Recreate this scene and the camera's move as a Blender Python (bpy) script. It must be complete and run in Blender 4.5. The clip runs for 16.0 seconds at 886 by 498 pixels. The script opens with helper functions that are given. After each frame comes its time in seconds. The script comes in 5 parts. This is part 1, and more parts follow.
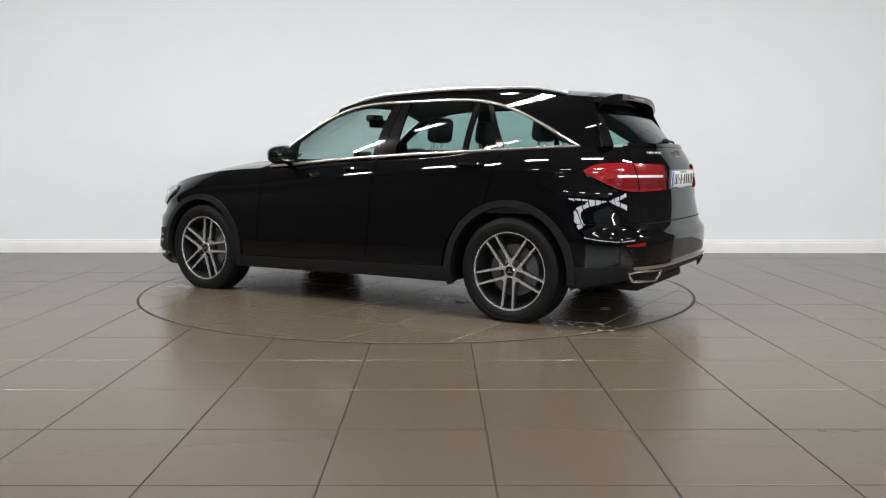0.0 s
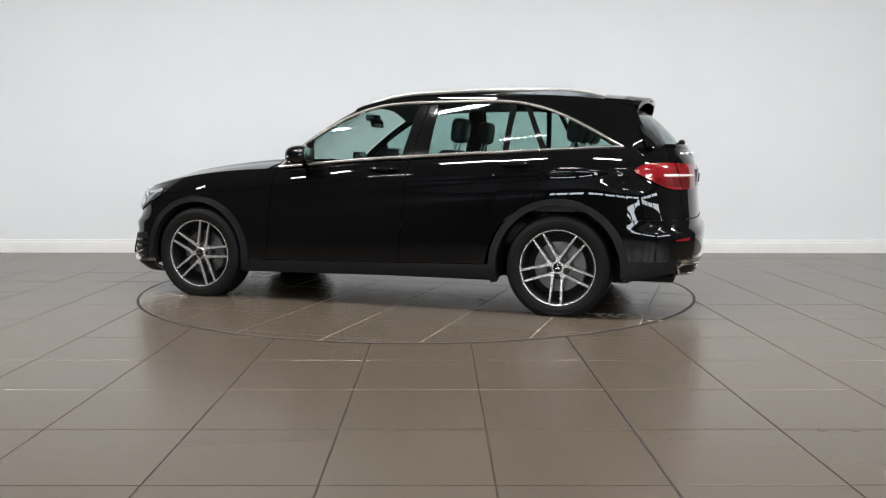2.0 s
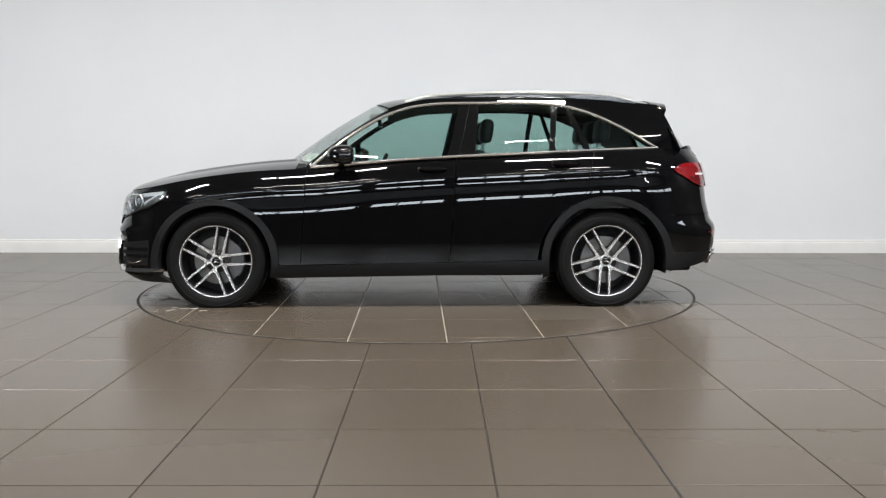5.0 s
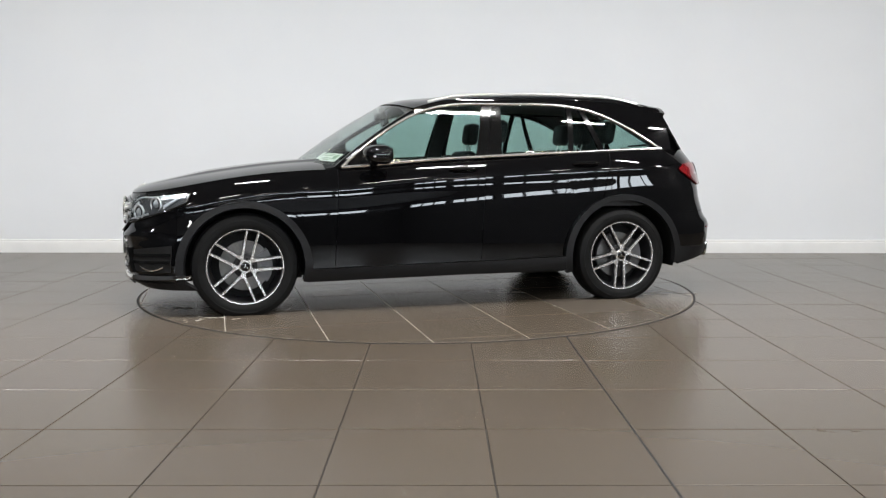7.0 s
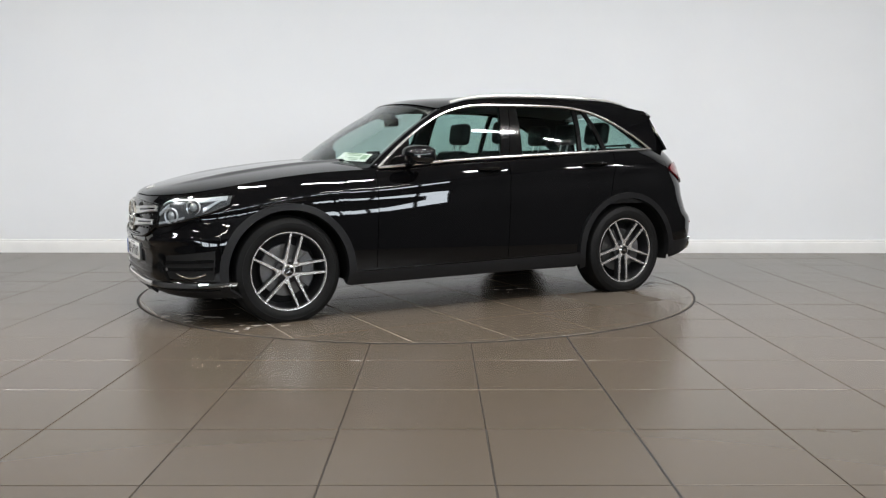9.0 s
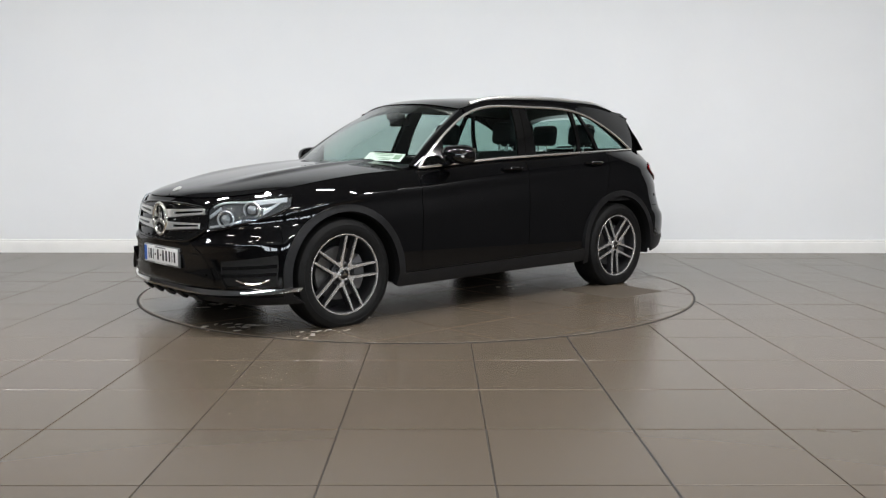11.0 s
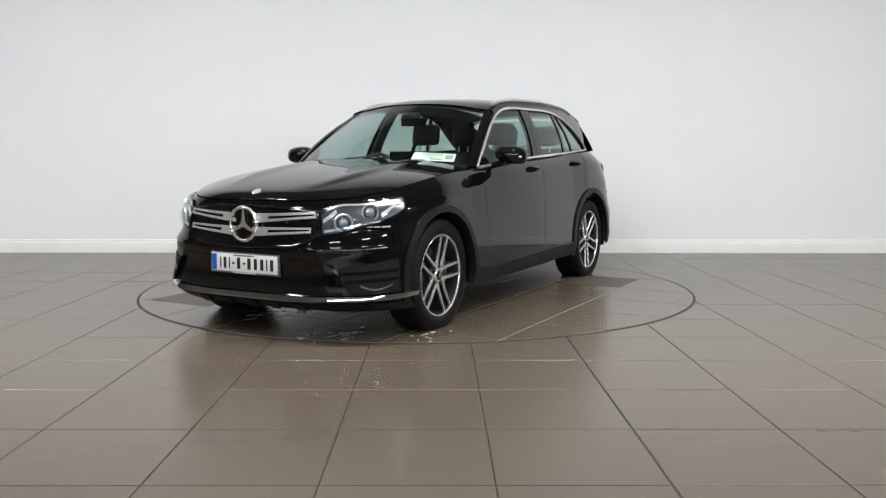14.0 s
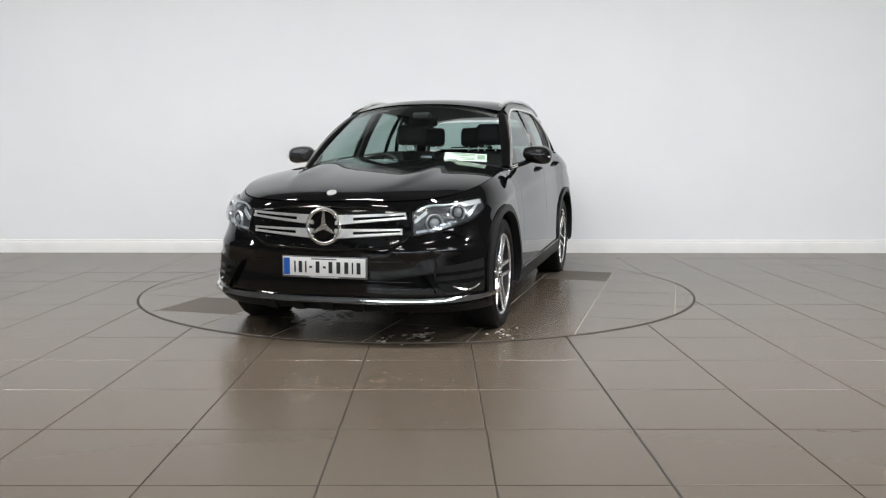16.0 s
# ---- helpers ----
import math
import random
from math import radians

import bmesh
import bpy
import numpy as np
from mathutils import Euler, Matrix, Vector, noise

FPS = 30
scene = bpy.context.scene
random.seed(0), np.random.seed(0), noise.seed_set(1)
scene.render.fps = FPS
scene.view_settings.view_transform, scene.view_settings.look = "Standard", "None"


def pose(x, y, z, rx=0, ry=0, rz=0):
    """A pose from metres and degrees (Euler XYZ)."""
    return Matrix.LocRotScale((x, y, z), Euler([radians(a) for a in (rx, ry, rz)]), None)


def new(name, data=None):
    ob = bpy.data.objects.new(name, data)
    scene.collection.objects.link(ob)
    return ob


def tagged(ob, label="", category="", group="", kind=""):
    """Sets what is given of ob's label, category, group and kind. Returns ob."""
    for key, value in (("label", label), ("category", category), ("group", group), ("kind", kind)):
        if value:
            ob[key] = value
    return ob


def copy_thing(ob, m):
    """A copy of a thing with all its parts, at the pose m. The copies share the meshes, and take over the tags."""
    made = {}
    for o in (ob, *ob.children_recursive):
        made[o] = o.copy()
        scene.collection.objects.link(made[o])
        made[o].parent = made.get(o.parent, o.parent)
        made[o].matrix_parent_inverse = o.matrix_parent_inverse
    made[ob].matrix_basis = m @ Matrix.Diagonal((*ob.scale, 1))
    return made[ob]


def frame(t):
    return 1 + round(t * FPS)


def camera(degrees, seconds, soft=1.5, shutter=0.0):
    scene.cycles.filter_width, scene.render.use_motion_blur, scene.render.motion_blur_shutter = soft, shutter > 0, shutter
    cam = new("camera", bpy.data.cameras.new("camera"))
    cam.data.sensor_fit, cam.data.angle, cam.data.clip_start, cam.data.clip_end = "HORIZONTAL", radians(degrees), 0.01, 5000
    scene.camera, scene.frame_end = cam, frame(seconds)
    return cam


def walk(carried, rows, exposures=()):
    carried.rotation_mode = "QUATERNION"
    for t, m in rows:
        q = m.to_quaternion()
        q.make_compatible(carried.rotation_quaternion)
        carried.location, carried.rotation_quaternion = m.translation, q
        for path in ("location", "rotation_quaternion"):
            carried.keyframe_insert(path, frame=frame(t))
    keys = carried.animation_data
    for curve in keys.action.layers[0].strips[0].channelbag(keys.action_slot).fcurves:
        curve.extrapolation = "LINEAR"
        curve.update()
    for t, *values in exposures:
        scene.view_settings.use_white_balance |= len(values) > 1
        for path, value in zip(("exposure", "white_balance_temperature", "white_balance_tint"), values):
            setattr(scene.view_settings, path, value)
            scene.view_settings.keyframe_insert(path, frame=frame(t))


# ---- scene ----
# ---- camera ----
cam = camera(54.80, 16.0, soft=1.2)
EYE = pose(0, 0, 1.099, 83.945, 0, -0.317) @ pose(0, 0, 0, 0, 0, 0.0775)
walk(cam, [(0.0, EYE), (16.0, EYE)])

TABLE = (-0.169, 7.285)          # centre of the turntable
TABLE_R, TABLE_Z = 2.275, -0.0025
START, SPEED = -31.55, 6.606     # degrees, degrees per second
CAR_AT = (-0.0475, -0.141)        # the car's middle on the turntable
CAR_Z = -0.016                   # the springs are loaded: the hubs stand a little low
TILE = 0.6
TILE_X, TILE_Y = -0.405, 2.7885

# ---- light ----
scene.view_settings.exposure = 0.0
world = bpy.data.worlds.new("world")
scene.world = world
world.use_nodes = True
world.node_tree.nodes["Background"].inputs[0].default_value = (0.75, 0.85, 1.0, 1)
world.node_tree.nodes["Background"].inputs[1].default_value = 0.5


def area(name, m, sx, sy, watts, colour):
    d = bpy.data.lights.new(name, "AREA")
    d.shape, d.size, d.size_y, d.energy, d.color = "RECTANGLE", sx, sy, watts, colour
    ob = new(name, d)
    ob.matrix_world = m
    return ob


WARM = (1.0, 0.992, 0.995)
CEIL = 5.0


# ---- materials ----
def material(name, base, rough=0.5, metal=0.0, coat=0.0, grain=0.0, grain_scale=40.0, bump=0.0, bump_scale=200.0,
             coat_rough=0.03, spec=0.5, rough_var=0.0, per_piece=0.0, emit=None, emit_power=0.0):
    m = bpy.data.materials.new(name)
    m.use_nodes = True
    nt = m.node_tree
    b = nt.nodes["Principled BSDF"]
    b.inputs["Base Color"].default_value = (*base, 1)
    b.inputs["Roughness"].default_value = rough
    b.inputs["Metallic"].default_value = metal
    b.inputs["Coat Weight"].default_value = coat
    b.inputs["Coat Roughness"].default_value = coat_rough
    b.inputs["Specular IOR Level"].default_value = spec
    if emit:
        b.inputs["Emission Color"].default_value = (*emit, 1)
        b.inputs["Emission Strength"].default_value = emit_power
    if grain or bump or rough_var or per_piece:
        co = nt.nodes.new("ShaderNodeTexCoord")
        n1 = nt.nodes.new("ShaderNodeTexNoise")
        n1.inputs["Scale"].default_value = grain_scale
        n1.inputs["Detail"].default_value = 6
        nt.links.new(co.outputs["Object"], n1.inputs["Vector"])
        n2 = nt.nodes.new("ShaderNodeTexNoise")
        n2.inputs["Scale"].default_value = bump_scale
        n2.inputs["Detail"].default_value = 4
        nt.links.new(co.outputs["Object"], n2.inputs["Vector"])
        if grain or per_piece:
            mul = nt.nodes.new("ShaderNodeMapRange")
            mul.inputs["From Min"].default_value, mul.inputs["From Max"].default_value = 0.3, 0.7
            mul.inputs["To Min"].default_value, mul.inputs["To Max"].default_value = 1 - grain, 1 + grain
            nt.links.new(n1.outputs["Fac"], mul.inputs["Value"])
            value = mul.outputs["Result"]
            if per_piece:
                info = nt.nodes.new("ShaderNodeObjectInfo")
                pr = nt.nodes.new("ShaderNodeMapRange")
                pr.inputs["To Min"].default_value, pr.inputs["To Max"].default_value = 1 - per_piece, 1 + per_piece
                nt.links.new(info.outputs["Random"], pr.inputs["Value"])
                both = nt.nodes.new("ShaderNodeMath")
                both.operation = "MULTIPLY"
                nt.links.new(value, both.inputs[0])
                nt.links.new(pr.outputs["Result"], both.inputs[1])
                value = both.outputs["Value"]
            sc = nt.nodes.new("ShaderNodeVectorMath")
            sc.operation = "SCALE"
            sc.inputs[0].default_value = base
            nt.links.new(value, sc.inputs["Scale"])
            nt.links.new(sc.outputs["Vector"], b.inputs["Base Color"])
        if rough_var:
            rr = nt.nodes.new("ShaderNodeMapRange")
            rr.inputs["From Min"].default_value, rr.inputs["From Max"].default_value = 0.3, 0.7
            rr.inputs["To Min"].default_value, rr.inputs["To Max"].default_value = rough - rough_var, rough + rough_var
            nt.links.new(n1.outputs["Fac"], rr.inputs["Value"])
            nt.links.new(rr.outputs["Result"], b.inputs["Roughness"])
        if bump:
            bp = nt.nodes.new("ShaderNodeBump")
            bp.inputs["Strength"].default_value = bump
            bp.inputs["Distance"].default_value = 0.002
            nt.links.new(n2.outputs["Fac"], bp.inputs["Height"])
            nt.links.new(bp.outputs["Normal"], b.inputs["Normal"])
    return m


def glass(name, tint, gloss_rough=0.01):
    m = bpy.data.materials.new(name)
    m.use_nodes = True
    nt = m.node_tree
    nt.nodes.remove(nt.nodes["Principled BSDF"])
    tr, gl, mx, lw, pw, ad = (nt.nodes.new("ShaderNode" + k) for k in ("BsdfTransparent", "BsdfGlossy", "MixShader", "LayerWeight", "Math", "Math"))
    tr.inputs[0].default_value = (*tint, 1)
    gl.inputs["Roughness"].default_value = gloss_rough
    lw.inputs["Blend"].default_value = 0.5
    pw.operation, pw.inputs[1].default_value = "POWER", 5.0
    ad.operation, ad.inputs[1].default_value, ad.inputs[2].default_value = "MULTIPLY_ADD", 0.96, 0.035
    nt.links.new(lw.outputs["Facing"], pw.inputs[0])
    nt.links.new(pw.outputs[0], ad.inputs[0])
    nt.links.new(ad.outputs[0], mx.inputs[0])
    nt.links.new(tr.outputs[0], mx.inputs[1])
    nt.links.new(gl.outputs[0], mx.inputs[2])
    nt.links.new(mx.outputs[0], nt.nodes["Material Output"].inputs[0])
    return m


def tile_material(name, base, rough):
    """Porcelain: a tone for each tile, soft clouds, fine speckle and dull smears, never the same on two tiles."""
    m = bpy.data.materials.new(name)
    m.use_nodes = True
    nt = m.node_tree
    b = nt.nodes["Principled BSDF"]
    node = lambda k: nt.nodes.new("ShaderNode" + k)
    co, info, add = node("TexCoord"), node("ObjectInfo"), node("VectorMath")
    shift = node("VectorMath")
    shift.operation, shift.inputs[0].default_value = "SCALE", (37.0, 53.0, 0.0)
    nt.links.new(info.outputs["Random"], shift.inputs["Scale"])
    nt.links.new(co.outputs["Object"], add.inputs[0])
    nt.links.new(shift.outputs[0], add.inputs[1])

    def noise_map(scale, lo, hi, detail=4):
        n, r = node("TexNoise"), node("MapRange")
        n.inputs["Scale"].default_value, n.inputs["Detail"].default_value = scale, detail
        nt.links.new(add.outputs[0], n.inputs["Vector"])
        r.inputs["From Min"].default_value, r.inputs["From Max"].default_value = 0.3, 0.7
        r.inputs["To Min"].default_value, r.inputs["To Max"].default_value = lo, hi
        nt.links.new(n.outputs["Fac"], r.inputs["Value"])
        return r.outputs["Result"]
    tone = node("MapRange")
    tone.inputs["To Min"].default_value, tone.inputs["To Max"].default_value = 0.975, 1.025
    nt.links.new(info.outputs["Random"], tone.inputs["Value"])
    val = tone.outputs["Result"]
    for o in (noise_map(1.1, 0.985, 1.015, 1),):
        mul = node("Math")
        mul.operation = "MULTIPLY"
        nt.links.new(val, mul.inputs[0])
        nt.links.new(o, mul.inputs[1])
        val = mul.outputs[0]
    sc = node("VectorMath")
    sc.operation, sc.inputs[0].default_value = "SCALE", base
    nt.links.new(val, sc.inputs["Scale"])
    nt.links.new(sc.outputs[0], b.inputs["Base Color"])
    b.inputs["Roughness"].default_value = rough
    return m


M_WALL = material("wall_paint", (0.79, 0.81, 0.83), 0.7, grain=0.012, grain_scale=1.3, bump=0.05, bump_scale=180)
# Grey instead of pale, to dim the unseen ceiling in the car's reflections.
M_CEIL = material("dimmed_ceiling", (0.22, 0.22, 0.22), 0.8, grain=0.03, grain_scale=2)
# The room's dimness is put into the colour of these unseen walls.
M_DIM_WALL = material("dim_room_wall", (0.022, 0.022, 0.024), 0.6, grain=0.08, grain_scale=2)
M_DIM_EAST = material("dim_room_east_wall", (0.055, 0.055, 0.058), 0.6, grain=0.08, grain_scale=2)
M_SKIRT = material("skirting_paint", (0.80, 0.80, 0.79), 0.4, grain=0.03, grain_scale=5)
M_TILE = tile_material("taupe_porcelain", (0.092, 0.0735, 0.0545), 0.27)
M_TILE_DARK = tile_material("darker_taupe_porcelain", (0.074, 0.060, 0.045), 0.55)
M_GROUT = material("dark_grout", (0.022, 0.018, 0.015), 0.85, grain=0.3, grain_scale=6)
M_PALE_GROUT = material("pale_grout", (0.36, 0.33, 0.28), 0.7, grain=0.3, grain_scale=6)
M_TAN_GROUT = material("tan_grout", (0.14, 0.118, 0.096), 0.7, grain=0.3, grain_scale=6)
M_JOINT = material("black_joint_filler", (0.012, 0.011, 0.010), 0.6, grain=0.2, grain_scale=8)
M_DUST = material("dried_dust", (0.38, 0.36, 0.33), 0.8, grain=0.3, grain_scale=30)
# Near-black stands for the shade inside the gap round the turntable.
M_GAP_SHADE = material("gap_shade", (0.010, 0.010, 0.010), 0.6, 0.2, grain=0.2, grain_scale=30)
M_PAINT = material("black_car_paint", (0.0022, 0.0022, 0.0025), 0.02, grain=0.05, grain_scale=900, spec=0.5)
M_GLOSS = material("gloss_black_trim", (0.004, 0.004, 0.004), 0.08, grain=0.05, grain_scale=200)
M_CLAD = material("grained_black_plastic", (0.008, 0.008, 0.0086), 0.46, spec=0.24, grain=0.12, grain_scale=60, bump=0.25, bump_scale=700)
M_DARK = material("matt_black_plastic", (0.008, 0.008, 0.008), 0.6, spec=0.2, grain=0.15, grain_scale=50)
M_CHROME = material("chrome", (0.82, 0.81, 0.78), 0.08, 1.0, grain=0.03, grain_scale=30)
M_TRIM = material("polished_trim", (0.82, 0.80, 0.76), 0.18, 0.85, grain=0.03, grain_scale=30)
M_SATIN = material("satin_aluminium", (0.72, 0.72, 0.71), 0.28, 0.75, grain=0.04, grain_scale=60)
M_RIM = material("machined_rim_face", (0.70, 0.69, 0.68), 0.27, 0.75, grain=0.05, grain_scale=90)
M_RIMDARK = material("grey_rim_barrel", (0.035, 0.035, 0.037), 0.4, 0.6, grain=0.12, grain_scale=40)
M_DISC = material("cast_brake_disc", (0.20, 0.195, 0.19), 0.42, 0.9, grain=0.12, grain_scale=80, bump=0.2, bump_scale=400)
M_RUBBER = material("tyre_rubber", (0.005, 0.005, 0.005), 0.6, spec=0.2, grain=0.18, grain_scale=25, bump=0.2, bump_scale=160, rough_var=0.1)
M_TRIMIN = material("interior_black_vinyl", (0.016, 0.016, 0.017), 0.55, grain=0.15, grain_scale=60, bump=0.3, bump_scale=500)
M_LINER = material("grey_headliner", (0.16, 0.15, 0.14), 0.9, grain=0.08, grain_scale=90)
M_GLASS = glass("tinted_window_glass", (0.74, 0.84, 0.82))
M_SCREEN = glass("windscreen_glass", (0.90, 0.94, 0.93))
M_LENS = glass("clear_lamp_lens", (0.93, 0.95, 0.96))
M_REDLENS = material("red_lamp_lens", (0.21, 0.006, 0.009), 0.12, coat=1.0, grain=0.15, grain_scale=60)
M_REDDARK = material("deep_red_lens", (0.12, 0.004, 0.006), 0.1, coat=1.0, grain=0.1, grain_scale=60)
M_WHITELENS = material("white_lamp_lens", (0.75, 0.72, 0.72), 0.15, coat=1.0, grain=0.05, grain_scale=60)
M_LAMPCHROME = material("lamp_reflector", (0.88, 0.89, 0.91), 0.18, 0.6, grain=0.05, grain_scale=50)
M_LAMPGREY = material("lamp_grey_insert", (0.15, 0.15, 0.155), 0.3, 0.4, grain=0.1, grain_scale=50)
M_LAMPBLACK = material("lamp_black_insert", (0.11, 0.11, 0.113), 0.22, 0.6, grain=0.1, grain_scale=50)
M_LAMPGLASS = material("projector_glass", (0.42, 0.44, 0.46), 0.06, 0.35, coat=1.0, grain=0.05, grain_scale=50)
M_PLATE = material("white_plate", (0.78, 0.78, 0.77), 0.35, grain=0.03, grain_scale=60)
M_BLUE = material("blue_plate_band", (0.015, 0.10, 0.42), 0.35, grain=0.05, grain_scale=60)
M_INK = material("black_ink", (0.01, 0.01, 0.01), 0.5, grain=0.05, grain_scale=60)
M_PAPER = material("pale_green_card", (0.78, 0.80, 0.74), 0.6, grain=0.03, grain_scale=30)
M_GREEN = material("green_print", (0.30, 0.40, 0.28), 0.6, grain=0.05, grain_scale=30)
M_TUBE = material("lit_tube", (1, 1, 1), 0.5, emit=(1.0, 0.84, 0.52), emit_power=16.0)
M_DAY = material("daylight_pane", (1, 1, 1), 0.5, emit=(0.84, 0.92, 1.0), emit_power=14.0)
M_FRAME = material("window_frame_paint", (0.06, 0.06, 0.065), 0.4, grain=0.1, grain_scale=20)


# ---- mesh helpers ----
def finish(me, mat, angle=32):
    me.materials.append(mat)
    for p in me.polygons:
        p.use_smooth = True
    me.set_sharp_from_angle(angle=radians(angle))
    return me


def part(name, bm, mat, parent=None, label="", angle=32, flip=True):
    me = bpy.data.meshes.new(name)
    if flip:
        bmesh.ops.recalc_face_normals(bm, faces=bm.faces)
    bm.to_mesh(me)
    bm.free()
    ob = new(name, finish(me, mat, angle))
    ob.parent = parent
    if label:
        tagged(ob, label)
    return ob


def thing(name, label, category, group="", kind="", m=None):
    ob = new(name)
    if m is not None:
        ob.matrix_world = m
    return tagged(ob, label, category, group, kind)


def spline(*keys):
    """A natural cubic spline through (x, y) keys, straight beyond the ends."""
    x = np.array([k[0] for k in keys], float)
    y = np.array([k[1] for k in keys], float)
    n, h = len(x), np.diff(np.array([k[0] for k in keys], float))
    a, r = np.eye(n), np.zeros(n)
    for i in range(1, n - 1):
        a[i, i - 1:i + 2] = h[i - 1], 2 * (h[i - 1] + h[i]), h[i]
        r[i] = 6 * ((y[i + 1] - y[i]) / h[i] - (y[i] - y[i - 1]) / h[i - 1])
    s = np.linalg.solve(a, r).tolist()
    x, y, h = x.tolist(), y.tolist(), h.tolist()
    top = n - 2

    def f(v):
        v = x[0] if v < x[0] else x[-1] if v > x[-1] else v
        i = 0
        while i < top and v > x[i + 1]:
            i += 1
        p, q, k = x[i + 1] - v, v - x[i], h[i]
        return (s[i] * p * p * p + s[i + 1] * q * q * q) / (6 * k) + (y[i] / k - s[i] * k / 6) * p + (y[i + 1] / k - s[i + 1] * k / 6) * q
    return f


def ramp(*keys):
    xs, ys = [k[0] for k in keys], [k[1] for k in keys]
    top = len(xs) - 1

    def f(v):
        if v <= xs[0]:
            return ys[0]
        if v >= xs[top]:
            return ys[top]
        lo, hi = 0, top
        while hi - lo > 1:
            m = (lo + hi) // 2
            if xs[m] > v:
                hi = m
            else:
                lo = m
        return ys[lo] + (ys[hi] - ys[lo]) * (v - xs[lo]) / (xs[hi] - xs[lo])
    return f


def lerp(a, b, t):
    return a + (b - a) * t


def place_and_normal(fn, a, b, centre):
    p, e = fn(a, b), 2e-3
    da, db = (-e if a > 0.5 else e), (-e if b > 0.5 else e)
    n = ((fn(a + da, b) - p) / da).cross((fn(a, b + db) - p) / db)
    out = p - centre(p)
    if n.length < 1e-9:
        n = out.copy()
    n.normalize()
    return p, (n if n.dot(out) > 0 else -n)


def car_centre(p):
    return Vector((min(max(p.x, -1.5), 1.5), 0, 0.7))


def sheet(bm, fn, na, nb, thick=0.006, off=0.0, aa=None, bb=None, centre=car_centre):
    """A closed plate of the given thickness on the surface fn(a, b)."""
    aa = aa if aa is not None else np.linspace(0, 1, na + 1)
    bb = bb if bb is not None else np.linspace(0, 1, nb + 1)
    na, nb = len(aa) - 1, len(bb) - 1
    top, low = [], []
    for a in aa:
        for b in bb:
            p, n = place_and_normal(fn, float(a), float(b), centre)
            top.append(bm.verts.new(p + n * off))
            low.append(bm.verts.new(p + n * (off - thick)))
    k = nb + 1
    for i in range(na):
        for j in range(nb):
            q = (i * k + j, (i + 1) * k + j, (i + 1) * k + j + 1, i * k + j + 1)
            bm.faces.new([top[v] for v in q])
            bm.faces.new([low[v] for v in reversed(q)])
    rim = [i * k for i in range(na)] + [na * k + j for j in range(nb)] + [i * k + nb for i in range(na, 0, -1)] + [j for j in range(nb, 0, -1)]
    for u, v in zip(rim, rim[1:] + rim[:1]):
        bm.faces.new((top[u], low[u], low[v], top[v]))
    return bm


def box(bm, x0, x1, y0, y1, z0, z1, bevel=0.0, m=None):
    vs = [bm.verts.new((x, y, z)) for z in (z0, z1) for y in (y0, y1) for x in (x0, x1)]
    fs = [bm.faces.new([vs[i] for i in q]) for q in ((0, 2, 3, 1), (4, 5, 7, 6), (0, 1, 5, 4), (2, 6, 7, 3), (0, 4, 6, 2), (1, 3, 7, 5))]
    if bevel:
        es = list({e for f in fs for e in f.edges})
        r = bmesh.ops.bevel(bm, geom=es, offset=bevel, segments=3, profile=0.5, affect="EDGES")
        vs = list({v for f in r["faces"] for v in f.verts} | {v for v in vs if v.is_valid})
    if m is not None:
        bmesh.ops.transform(bm, matrix=m, verts=[v for v in vs if v.is_valid])
    return bm


def tube(bm, pts, radius, seg=8, flat=1.0):
    """A tube along points; flat squeezes it across its second axis."""
    pts = [Vector(p) for p in pts]
    rings = []
    for i, p in enumerate(pts):
        t = (pts[min(i + 1, len(pts) - 1)] - pts[max(i - 1, 0)]).normalized()
        side = t.cross(Vector((0, 0, 1)))
        side = side.normalized() if side.length > 1e-3 else Vector((0, 1, 0))
        up = side.cross(t)
        rings.append([bm.verts.new(p + side * math.cos(k * math.tau / seg) * radius + up * math.sin(k * math.tau / seg) * radius * flat) for k in range(seg)])
    for r0, r1 in zip(rings, rings[1:]):
        for k in range(seg):
            bm.faces.new((r0[k], r0[(k + 1) % seg], r1[(k + 1) % seg], r1[k]))
    bm.faces.new(rings[0]), bm.faces.new(rings[-1])
    return bm


def turned(bm, profile, seg=48, closed=True):
    """A ring turned about the y axis from (radius, y) points."""
    rings = []
    for i in range(seg):
        c, s = math.cos(i * math.tau / seg), math.sin(i * math.tau / seg)
        rings.append([bm.verts.new((r * c, y, r * s)) for r, y in profile])
    n = len(profile)
    for i in range(seg):
        a, b = rings[i], rings[(i + 1) % seg]
        for j in range(n if closed else n - 1):
            q = (a[j], b[j], b[(j + 1) % n], a[(j + 1) % n])
            if profile[j][0] < 1e-6 and profile[(j + 1) % n][0] < 1e-6:
                continue
            bm.faces.new(q)
    bmesh.ops.remove_doubles(bm, verts=bm.verts, dist=1e-5)
    return bm


def slab(bm, pts, y0, y1):
    """A plate of an x-z outline between two y."""
    a = [bm.verts.new((x, y0, z)) for x, z in pts]
    b = [bm.verts.new((x, y1, z)) for x, z in pts]
    bm.faces.new(a), bm.faces.new(b[::-1])
    for i in range(len(pts)):
        j = (i + 1) % len(pts)
        bm.faces.new((a[i], a[j], b[j], b[i]))
    return bm


# ---- the room ----
WALL_Y, LEFT_X, RIGHT_X, BACK_Y = 9.95, -9.5, 7.4, -9.0


def wall(name, x0, x1, y0, y1, z0, z1, mat, label):
    return tagged(part(name, box(bmesh.new(), x0, x1, y0, y1, z0, z1), mat), label, "wall", kind="structure")


